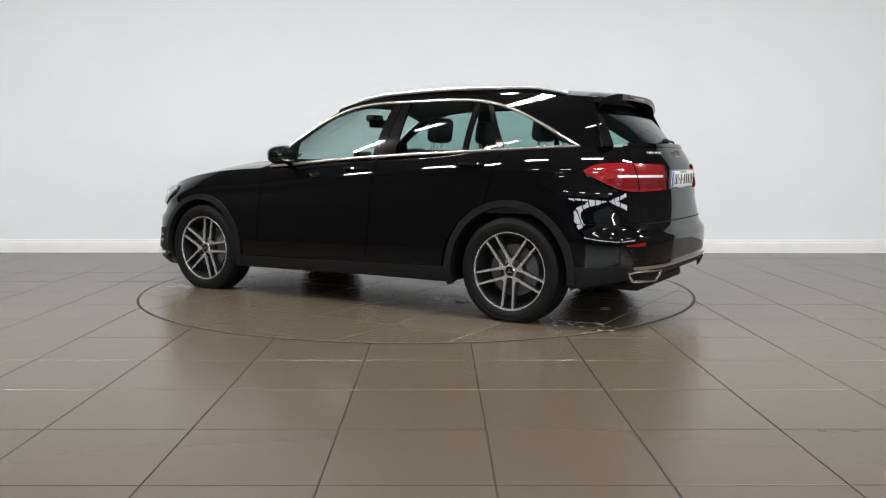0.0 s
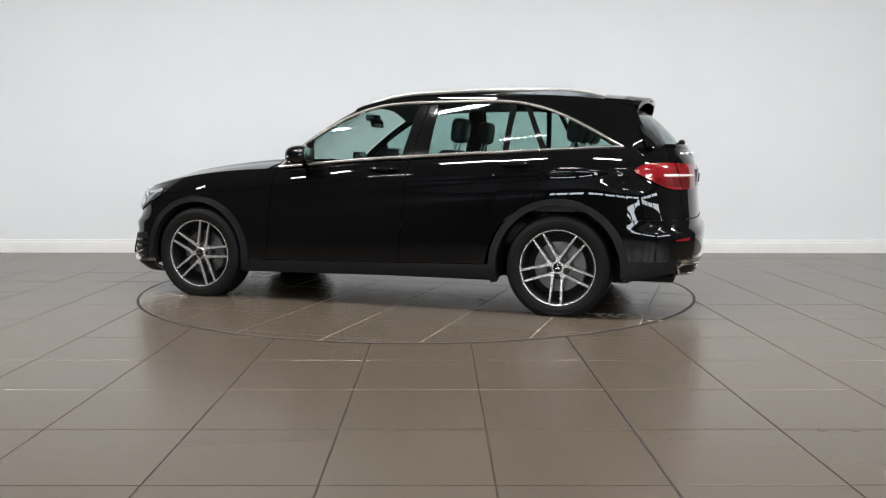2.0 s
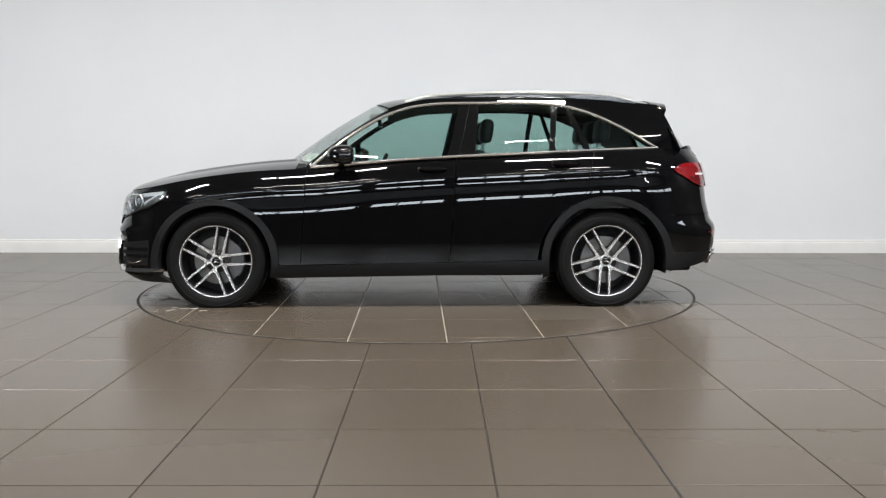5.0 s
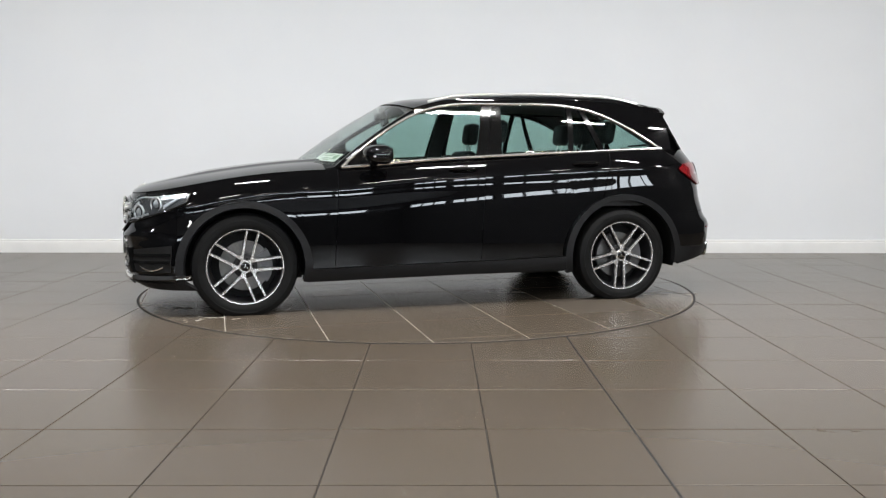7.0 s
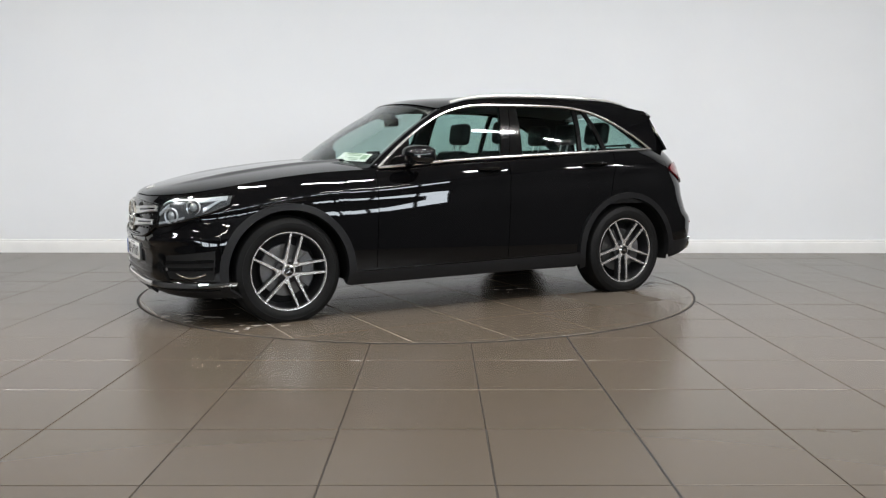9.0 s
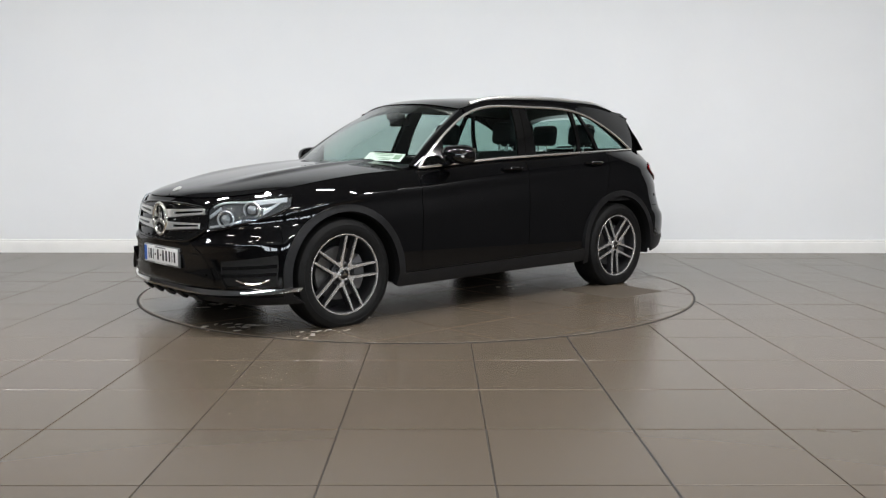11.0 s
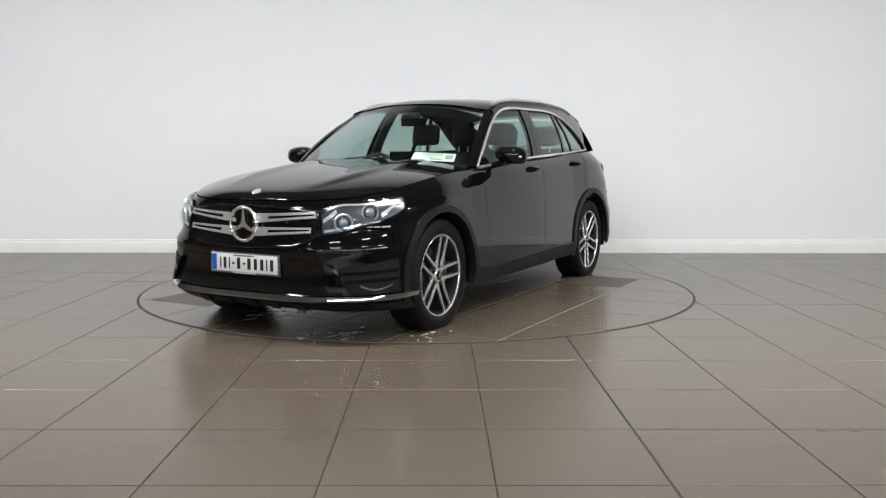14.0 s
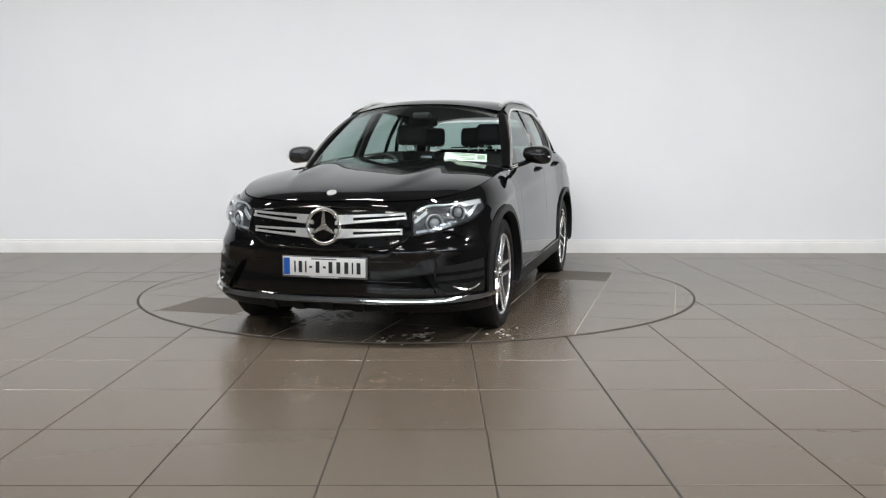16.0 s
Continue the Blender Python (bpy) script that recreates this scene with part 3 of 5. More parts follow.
def car_body(car):
    door_f, door_m, door_r = -0.785, 0.300, 1.325
    gap = 0.0025
    bend_f = ramp((0.35, -0.03), (0.8, 0.0), (1.04, 0.012))
    bend_m = ramp((0.35, -0.03), (1.1, 0.025))
    bend_r = ramp((0.8, -0.07), (0.95, -0.035), (1.17, 0.02))
    top = lambda x: SHOULDER(x)
    low_door = lambda x: arch_floor(x, 0.338 + 0.018 * (x + 0.98))

    # nose and tail skins
    def nose(a, b):
        f = lerp(-1, 1, a)
        return front_to(f, lerp(0.245, SHOULDER(front_to(f, 0.75).x) - 0.004, b))
    part("front_bumper", sheet(bmesh.new(), nose, 96, 40, 0.012), M_PAINT, car)

    def rear_both(a, z):
        v = lerp(-1, 1, a)
        return rear_to(abs(v), z, 0.0, 1.905, -1 if v < 0 else 1)
    part("rear_bumper", sheet(bmesh.new(), lambda a, b: rear_both(a, lerp(0.40, 0.700, b)), 90, 16, 0.012), M_PAINT, car)
    def apron(a, b):
        x = rear_both(a, 0.36).x
        return rear_both(a, lerp(0.285 + 0.20 * max(x - 1.9, 0), 0.425, b))
    part("diffuser", sheet(bmesh.new(), apron, 90, 8, 0.02, 0.006), M_CLAD, car, "grained black lower bumper apron")
    part("tailgate", sheet(bmesh.new(), lambda a, b: rear_skin(lerp(-0.66, 0.66, a), lerp(0.705, 1.20, b)), 50, 24, 0.012), M_PAINT, car)

    def flank(side):
        s = side
        part("front_fender", side_panel(bmesh.new(), -1.885, door_f - gap, lambda x: arch_floor(x, 0.34), lambda x: top(x) - 0.002, s, xr=bend_f), M_PAINT, car)
        part("front_door", side_panel(bmesh.new(), door_f + gap, door_m - gap, low_door, top, s, xl=bend_f, xr=bend_m), M_PAINT, car)
        part("rear_door", side_panel(bmesh.new(), door_m + gap, door_r - gap, low_door, top, s, xl=bend_m, xr=bend_r), M_PAINT, car)
        part("rear_quarter", side_panel(bmesh.new(), door_r + gap, 1.905, lambda x: arch_floor(x, 0.42), lambda x: top(x), s, xl=bend_r), M_PAINT, car)
        # the corner between quarter panel and tailgate
        part("rear_corner", sheet(bmesh.new(), lambda a, b: rear_to(a, lerp(0.703, 1.19, b), 0.664, 1.906, s), 24, 24, 0.012), M_PAINT, car)
        # sill and arch cladding
        part("sill", side_panel(bmesh.new(), -0.985, 0.975, lambda x: 0.247 + 0.014 * (x + 0.98), lambda x: 0.335 + 0.018 * (x + 0.98), s, nb=8, thick=0.05, off=0.012), M_CLAD, car, "grained black sill cladding")
        for ax, r, nm in ((-AXLE, ARCH_F, "front"), (AXLE, ARCH_R, "rear")):
            a0, a1 = (-15, 194) if nm == "front" else (-7, 194)

            def fn(a, b):
                t = radians(lerp(a0, a1, a))
                rr = r - 0.024 + (0.046 + 0.008 * math.cos(t) ** 4) * b
                x, z = ax + rr * math.cos(t), HUB_Z + rr * math.sin(t) * 1.0
                return side_skin(x, max(z, 0.20), s)
            part("arch_cladding", sheet(bmesh.new(), fn, 56, 5, 0.05, 0.014), M_CLAD, car, "grained black wheel arch trim")
            # liner
            bm = bmesh.new()

            def liner(a, b):
                t = radians(lerp(-12, 192, a))
                return Vector((ax + (r - 0.004) * math.cos(t), s * lerp(0.50, 0.90, b), HUB_Z + (r - 0.004) * math.sin(t)))
            sheet(bm, liner, 40, 2, 0.006, centre=lambda p: Vector((ax, p.y, HUB_Z)))
            part("wheel_liner", bm, M_DARK, car)
            bm = bmesh.new()
            turned(bm, [(0.0, 0.498), (r + 0.02, 0.498), (r + 0.02, 0.502), (0.0, 0.502)], 40)
            bmesh.ops.scale(bm, vec=(1, s, 1), verts=bm.verts)
            bmesh.ops.translate(bm, vec=(ax, 0, HUB_Z + 0.02), verts=bm.verts)
            bmesh.ops.bisect_plane(bm, geom=bm.verts[:] + bm.edges[:] + bm.faces[:], plane_co=(0, 0, 0.22), plane_no=(0, 0, -1), clear_outer=True)
            part("inner_arch", bm, M_DARK, car)

        # side glass and its frame
        strip = dense(-0.17, 1.20, 44)
        part("cant_rail", sheet(bmesh.new(), lambda a, b: glass_side(lerp(-0.17, 1.20, a), lerp(DLO_TOP(lerp(-0.17, 1.20, a)), ROOF_EDGE(lerp(-0.17, 1.20, a)) + 0.002, b), s), 0, 5, 0.02, aa=strip), M_PAINT, car)

        def dpillar(a, b):
            z = lerp(1.188, 1.512, b)
            x0 = x_of(DLO_TOP, min(z, 1.508), 1.0, 1.85)
            x1 = lerp(2.04, 1.890, b)
            p = glass_side(lerp(x0, x1, a), z, s)
            return p
        part("rear_pillar", sheet(bmesh.new(), dpillar, 14, 20, 0.02), M_PAINT, car)

        def dtop(a, b):
            x = lerp(1.20, 1.875, a)
            return glass_side(x, lerp(min(1.508, ROOF_EDGE(x) - 0.01), ROOF_EDGE(x) + 0.002, b), s)
        part("rear_cant_rail", sheet(bmesh.new(), dtop, 14, 4, 0.02), M_PAINT, car)

        def apillar(a, b):
            z = lerp(1.046, 1.444, b)
            x = x_of(DLO_TOP, max(z, 1.0505), -0.745, 0.0)
            p1 = glass_side(x, z, s)
            p0 = screen(s, b)
            return p0.lerp(p1, a) + Vector((-0.012, s * 0.012, 0.004)) * math.sin(math.pi * a)
        part("front_pillar", sheet(bmesh.new(), apillar, 8, 26, 0.02), M_PAINT, car)

        def pane(x0t, x0b, x1t, x1b, name, lift=0.012, drop=0.004):
            def fn(a, b):
                xm = lerp(lerp(x0b, x0t, 0.5), lerp(x1b, x1t, 0.5), a)
                z = lerp(SHOULDER(xm) + lift, DLO_TOP(xm) - drop, b)
                for _ in range(3):
                    k = min(max((z - 1.10) / 0.42, 0), 1)
                    xm = lerp(lerp(x0b, x0t, k), lerp(x1b, x1t, k), a)
                    z = lerp(SHOULDER(xm) + lift, max(DLO_TOP(xm) - drop, SHOULDER(xm) + lift + 0.001), b)
                return glass_side(xm, z, s)
            return fn
        part("window_pane", sheet(bmesh.new(), pane(-0.70, -0.70, 0.352, 0.255, "p"), 30, 14, 0.004, -0.012), M_GLASS, car, "green-tinted front door glass")
        part("window_pane", sheet(bmesh.new(), pane(0.498, 0.455, 1.050, 1.010, "p"), 20, 14, 0.004, -0.012), M_GLASS, car, "green-tinted rear door glass")
        part("window_pane", sheet(bmesh.new(), pane(1.085, 1.045, 1.140, 1.318, "p"), 12, 14, 0.004, -0.012), M_GLASS, car, "green-tinted fixed quarter glass")
        part("window_pane", sheet(bmesh.new(), pane(1.170, 1.365, 1.80, 1.80, "p"), 16, 14, 0.004, -0.012), M_GLASS, car, "green-tinted load bay side glass")
        part("middle_pillar", sheet(bmesh.new(), pane(0.350, 0.255, 0.428, 0.333, "p", 0.008, 0.0), 5, 14, 0.02, -0.004), M_GLOSS, car, "gloss black door pillar trim")
        part("middle_pillar", sheet(bmesh.new(), pane(0.433, 0.338, 0.500, 0.458, "p", 0.008, 0.0), 5, 14, 0.02, -0.004), M_GLOSS, car, "gloss black door pillar trim")
        part("window_divider", sheet(bmesh.new(), pane(1.046, 1.008, 1.088, 1.048, "p", 0.008, 0.0), 3, 14, 0.02, -0.005), M_GLOSS, car)
        part("door_frame", sheet(bmesh.new(), pane(1.138, 1.316, 1.172, 1.367, "p", 0.008, 0.0), 3, 14, 0.02, -0.004), M_GLOSS, car)
        # bright trim round the windows
        xs = [-0.745 + k * (1.85 + 0.745) / 70 for k in range(71)]
        part("window_trim", tube(bmesh.new(), [glass_side(x, SHOULDER(x) + 0.010, s) + Vector((0, s * 0.003, 0)) for x in xs], 0.0105, 8), M_TRIM, car, "bright chrome waistline strip")
        part("window_trim", tube(bmesh.new(), [glass_side(x, max(DLO_TOP(x), SHOULDER(x) + 0.008), s) + Vector((0, s * 0.002, 0)) for x in xs], 0.0105, 8), M_TRIM, car, "bright chrome window arch strip")
        # roof rails
        rail = spline((-0.05, 1.538), (0.085, 1.571), (0.43, 1.601), (0.85, 1.611), (1.27, 1.605), (1.52, 1.589), (1.70, 1.552))
        pts = [Vector((x, s * (RAIL_Y(x) - 0.028), rail(x))) for x in np.linspace(-0.05, 1.70, 40)]
        part("roof_rail", tube(bmesh.new(), pts, 0.014, 10, 1.1), M_SATIN, car, "satin aluminium roof rail")
        web = [(p.x, p.z - 0.01) for p in pts] + [(p.x, ROOF_EDGE(p.x) - 0.004) for p in reversed(pts)]
        bm = slab(bmesh.new(), web, -0.008, 0.008)
        bmesh.ops.translate(bm, vec=(0, s * 0.592, 0), verts=bm.verts)
        part("rail_foot", bm, M_GLOSS, car)
    both(flank)

    # bonnet, roof, windscreen, rear window
    def hood(a, b):
        x = lerp(-2.228, -0.86, a)
        w = skin_y(x, SHOULDER(x) - 0.003) - 0.003
        v = lerp(-1, 1, b)
        z = SHOULDER(x) + (HOOD_MID(x) - SHOULDER(x)) * (1 - abs(v) ** 3.0)
        crease = 0.013 * math.exp(-((abs(v) - 0.52) / (0.05 if abs(v) > 0.52 else 0.14)) ** 2) * min(max((x + 2.1) / 0.4, 0), 1)
        return Vector((x, w * v, z + crease))
    aa = [1 - math.cos(k / 60 * math.pi / 2) for k in range(61)]
    part("bonnet", sheet(bmesh.new(), hood, 0, 60, 0.012, aa=aa), M_PAINT, car)

    def roof(a, b):
        v = lerp(-1, 1, b)
        x = lerp(-0.30 + 0.13 * v * v, 1.90, a)
        z = ROOF_EDGE(x) + (ROOF_MID(x) - ROOF_EDGE(x)) * (1 - abs(v) ** 2.3)
        return Vector((x, RAIL_Y(x) * v, z))
    part("roof", sheet(bmesh.new(), roof, 40, 30, 0.012), M_PAINT, car)
    part("windscreen", sheet(bmesh.new(), lambda a, b: screen(lerp(-0.97, 0.97, a), lerp(0.01, 0.985, b)), 30, 16, 0.005), M_SCREEN, car, "clear laminated windscreen")
    part("rear_window", sheet(bmesh.new(), lambda a, b: backlight(lerp(-0.93, 0.93, a), lerp(0.04, 0.97, b)), 24, 12, 0.005), M_GLASS, car, "tinted rear window")

    def edge_frame(side):
        part("rear_window_frame", sheet(bmesh.new(), lambda a, b: backlight(side * lerp(0.93, 1.06, a), b), 4, 12, 0.014, 0.002), M_GLOSS, car)
    both(edge_frame)
    # roof spoiler: a thick blade with turned-down ends and a brake light in its edge
    def spoiler(a, b):
        v = lerp(-1, 1, b)
        end = abs(v) ** 6
        return Vector((lerp(1.83, 1.985 - 0.05 * abs(v) ** 3, a), 0.60 * v, lerp(1.572, 1.553, a) - 0.030 * abs(v) ** 3 - 0.045 * end))
    sp = part("rear_spoiler", sheet(bmesh.new(), spoiler, 10, 36, 0.038, 0.004), M_PAINT, car, "gloss black roof spoiler")
    part("brake_light", box(bmesh.new(), 1.972, 1.990, -0.16, 0.16, 1.530, 1.542, 0.003), M_REDDARK, sp, "deep red high brake light")
    # floor pan and inner tub
    part("floor_pan", box(bmesh.new(), -2.1, 2.2, -0.50, 0.50, 0.235, 0.30, 0.02), M_DARK, car)
    part("floor_pan", box(bmesh.new(), -0.98, 0.97, -0.88, 0.88, 0.25, 0.30, 0.02), M_DARK, car)
    part("engine_bay", box(bmesh.new(), -2.05, -0.95, -0.49, 0.49, 0.31, 0.80, 0.03), M_DARK, car)


def wheel(car, x, side, spin, name="wheel"):
    hub = new(name)
    hub.parent = car
    hub.matrix_basis = pose(x, side * 0.790, HUB_Z)
    o = side  # outward
    R, FLAT = 0.369, -(HUB_Z + CAR_Z - 0.0035)

    def done(nm, bm, mat, label=""):
        if o > 0:
            bmesh.ops.scale(bm, vec=(1, -1, 1), verts=bm.verts)
        return part(nm, bm, mat, hub, label)
    # y < 0 is outward here
    tyre = [(0.255, 0.105), (0.262, 0.112), (0.300, 0.120), (0.338, 0.117), (0.356, 0.107), (0.365, 0.090), (R, 0.06), (R, -0.06), (0.365, -0.090), (0.357, -0.106),
            (0.338, -0.116), (0.322, -0.1205), (0.320, -0.1185), (0.300, -0.1205), (0.284, -0.1165), (0.280, -0.1145), (0.270, -0.112), (0.262, -0.104), (0.255, -0.098)]
    bm = turned(bmesh.new(), tyre, 96)
    for v in bm.verts:      # flattened where it bears on the ground
        if v.co.z < FLAT:
            v.co.y *= 1 + 0.9 * (FLAT - v.co.z)
            v.co.z = FLAT
    done("tyre", bm, M_RUBBER, "black rubber road tyre")
    done("rim_barrel", turned(bmesh.new(), [(0.257, 0.10), (0.257, -0.100), (0.251, -0.098), (0.235, -0.02), (0.235, 0.09)], 64), M_RIMDARK)
    done("rim_lip", turned(bmesh.new(), [(0.269, -0.098), (0.269, -0.106), (0.265, -0.110), (0.259, -0.109), (0.256, -0.103), (0.255, -0.080), (0.258, -0.080)], 72), M_RIM, "machined bright rim edge")
    done("brake_disc", turned(bmesh.new(), [(0.06, -0.030), (0.09, -0.030), (0.092, -0.020), (0.176, -0.020), (0.176, 0.01), (0.06, 0.02)], 48), M_DISC, "cast steel brake disc")
    bm = bmesh.new()
    arc = [radians(a) for a in np.linspace(-38, 38, 12)]
    slab(bm, [(0.190 * math.cos(a), 0.190 * math.sin(a)) for a in arc] + [(0.110 * math.cos(a), 0.110 * math.sin(a)) for a in reversed(arc)], -0.045, 0.03)
    done("brake_caliper", bm, M_LAMPGREY, "grey brake caliper")
    done("backing", turned(bmesh.new(), [(0.0, 0.045), (0.234, 0.045), (0.234, 0.05), (0.0, 0.05)], 40), M_DARK)
    for k in range(5):
        base = math.tau * k / 5 + radians(spin)
        for d in (-1, 1):
            # twin spokes: a bright face on a grey web
            ca, sa = math.cos(base), math.sin(base)

            def pt(r, w):
                return (r * ca - w * sa, r * sa + w * ca)
            bm = bmesh.new()
            n = 8
            rows = []
            for i in range(n + 1):
                u = i / n
                rows.append((lerp(0.050, 0.258, u), d * lerp(0.0325, 0.0405, u), lerp(0.0085, 0.0060, u), -0.088 - 0.018 * u))
            front, back = [], []
            for r, mid, half, y in rows:
                front.append([bm.verts.new((pt(r, mid + e * half)[0], y, pt(r, mid + e * half)[1])) for e in (-1, 1)])
                back.append([bm.verts.new((pt(r, mid + e * half * 1.3)[0], y + 0.010, pt(r, mid + e * half * 1.3)[1])) for e in (-1, 1)])
            for i in range(n):
                f0, f1, b0, b1 = front[i], front[i + 1], back[i], back[i + 1]
                bm.faces.new((f0[0], f1[0], f1[1], f0[1]))
                bm.faces.new((f0[0], b0[0], b1[0], f1[0]))
                bm.faces.new((f0[1], f1[1], b1[1], b0[1]))
                bm.faces.new((b0[0], b0[1], b1[1], b1[0]))
            bm.faces.new((front[0][0], front[0][1], back[0][1], back[0][0]))
            bm.faces.new((front[-1][0], back[-1][0], back[-1][1], front[-1][1]))
            done("spoke", bm, M_RIM, "machined bright spoke face")
            bm = bmesh.new()
            web = []
            for r, mid, half, y in rows:
                web.append([bm.verts.new((pt(r, mid + e * half * 1.3)[0], yy, pt(r, mid + e * half * 1.3)[1])) for yy in (y + 0.011, y + 0.055) for e in (-1, 1)])
            for w0, w1 in zip(web, web[1:]):
                for i, j in ((0, 1), (1, 3), (3, 2), (2, 0)):
                    bm.faces.new((w0[i], w0[j], w1[j], w1[i]))
            bm.faces.new([web[0][i] for i in (0, 1, 3, 2)])
            bm.faces.new([web[-1][i] for i in (2, 3, 1, 0)])
            done("spoke_web", bm, M_RIMDARK)
        wedge = base + math.pi / 5
        pts = [(r * math.cos(wedge + t), r * math.sin(wedge + t)) for r, t in ((0.040, -0.26), (0.060, -0.25), (0.082, -0.31), (0.092, -0.22), (0.087, -0.08), (0.087, 0.08), (0.092, 0.22), (0.082, 0.31), (0.060, 0.25), (0.040, 0.26))]
        bm = slab(bmesh.new(), pts, -0.0890, -0.070)
        for v in bm.verts:
            if v.co.y < -0.08:
                v.co.y -= 0.09 * (math.hypot(v.co.x, v.co.z) - 0.05)
        done("spoke_root", bm, M_RIM, "machined bright spoke root")
        a = base
        bm = turned(bmesh.new(), [(0.0, -0.090), (0.007, -0.090), (0.009, -0.087), (0.009, -0.06), (0.0, -0.06)], 10)
        bmesh.ops.translate(bm, vec=(0.055 * math.cos(a), 0, 0.055 * math.sin(a)), verts=bm.verts)
        done("wheel_bolt", bm, M_DARK)
    done("hub_centre", turned(bmesh.new(), [(0.0, -0.086), (0.045, -0.086), (0.052, -0.078), (0.085, -0.066), (0.085, -0.04), (0.0, -0.04)], 40), M_RIMDARK)
    done("hub_face", turned(bmesh.new(), [(0.033, -0.091), (0.043, -0.091), (0.047, -0.086), (0.047, -0.07), (0.033, -0.07)], 40), M_RIM, "machined bright hub face")
    done("hub_cap", turned(bmesh.new(), [(0.0, -0.097), (0.026, -0.096), (0.034, -0.092), (0.036, -0.08), (0.0, -0.08)], 32), M_GLOSS, "dark hub cap with bright three-spoke emblem")
    done("cap_ring", turned(bmesh.new(), [(0.0315, -0.0955), (0.034, -0.094), (0.034, -0.090), (0.0315, -0.090)], 32), M_CHROME)
    bm = bmesh.new()
    star_emblem(bm, 0.026, -0.0995, -0.095)
    done("cap_star", bm, M_CHROME)
    return hub


def star_emblem(bm, r, y0, y1, inner=0.16):
    pts = []
    for k in range(3):
        a = math.pi / 2 + k * math.tau / 3
        pts += [(r * math.cos(a), r * math.sin(a)), (r * inner * math.cos(a + math.pi / 3), r * inner * math.sin(a + math.pi / 3))]
    slab(bm, pts, y0, y1)


def build_car():
    car = thing("car", "glossy black off-road estate car with silver alloy wheels on the turntable", "car")
    car_body(car)
    car_front(car)
    car_sides(car)
    car_rear(car)
    car_inside(car)
    for x, side, spin in ((-AXLE, -1, 77), (AXLE, -1, 267), (-AXLE, 1, 70), (AXLE, 1, 55)):
        wheel(car, x, side, spin)
    return car


# ---- the car's fittings ----
def ellipsoid(bm, c, r, seg=20, rings=12):
    m = Matrix.Translation(c) @ Matrix.Diagonal((*r, 1))
    bmesh.ops.create_uvsphere(bm, u_segments=seg, v_segments=rings, radius=1.0, matrix=m)
    return bm


def front_patch(c0, c1, z0, z1, nc, nz, thick, off, side=-1):
    """A plate on the nose; z0 and z1 are functions of the way c."""
    return sheet(bmesh.new(), lambda a, b: front_skin(lerp(c0, c1, a), lerp(z0(lerp(c0, c1, a)), z1(lerp(c0, c1, a)), b), side), nc, nz, thick, off)


def rear_patch(c0, c1, z0, z1, nc, nz, thick, off, side=-1):
    return sheet(bmesh.new(), lambda a, b: rear_skin(lerp(c0, c1, a), lerp(z0(lerp(c0, c1, a)), z1(lerp(c0, c1, a)), b), side), nc, nz, thick, off)


def lamp_skin(c, z, side=-1):
    """The nose where the headlamps sit, on the shorter arc that they span."""
    return front_skin(0.535 + (c - 0.545) * 0.93, z, side)


def lamp_patch(c0, c1, z0, z1, nc, nz, thick, off, side=-1):
    return sheet(bmesh.new(), lambda a, b: lamp_skin(lerp(c0, c1, a), lerp(z0(lerp(c0, c1, a)), z1(lerp(c0, c1, a)), b), side), nc, nz, thick, off)


def flat(v):
    return lambda c: v


def plate(car, x, z, out, tilt=0.0):
    """A number plate with its band; the characters are plain bars. out: -1 faces the nose."""
    holder = new("number_plate")
    holder.parent = car
    holder.matrix_basis = pose(x, 0, z, 0, tilt, 0)
    tagged(holder, "white number plate in a grey surround")

    def slip(name, y0, y1, z0, z1, d0, d1, mat, bevel=0.0):
        return part(name, box(bmesh.new(), min(out * d0, out * d1), max(out * d0, out * d1), y0, y1, z0, z1, bevel), mat, holder)
    slip("surround", -0.270, 0.270, -0.066, 0.062, -0.012, 0.004, M_LAMPGREY, 0.003)
    slip("plate", -0.260, 0.260, -0.055, 0.055, 0.004, 0.008, M_PLATE, 0.001)
    k = -out   # the band stands at the reader's left
    slip("blue_band", min(k * 0.257, k * 0.218), max(k * 0.257, k * 0.218), -0.050, 0.050, 0.008, 0.0095, M_BLUE)
    wide = [0.009, 0.022, 0.009, 0.018, 0.024, 0.018, 0.024, 0.024, 0.024, 0.009, 0.024]
    xs = [0.185, 0.150, 0.115, 0.083, 0.040, -0.003, -0.042, -0.092, -0.142, -0.180, -0.218]
    for y, w, dash in zip(xs, wide, (0, 0, 0, 1, 0, 1, 0, 0, 0, 0, 0)):
        h = 0.006 if dash else 0.034
        slip("character_bar", k * y - w / 2, k * y + w / 2, -h - 0.002, h - 0.002, 0.008, 0.0093, M_INK)
    slip("print_bar", -0.08, 0.08, 0.042, 0.050, 0.008, 0.0093, M_LAMPGREY)
    slip("print_bar", -0.09, 0.09, -0.064, -0.058, 0.004, 0.0052, M_PLATE)


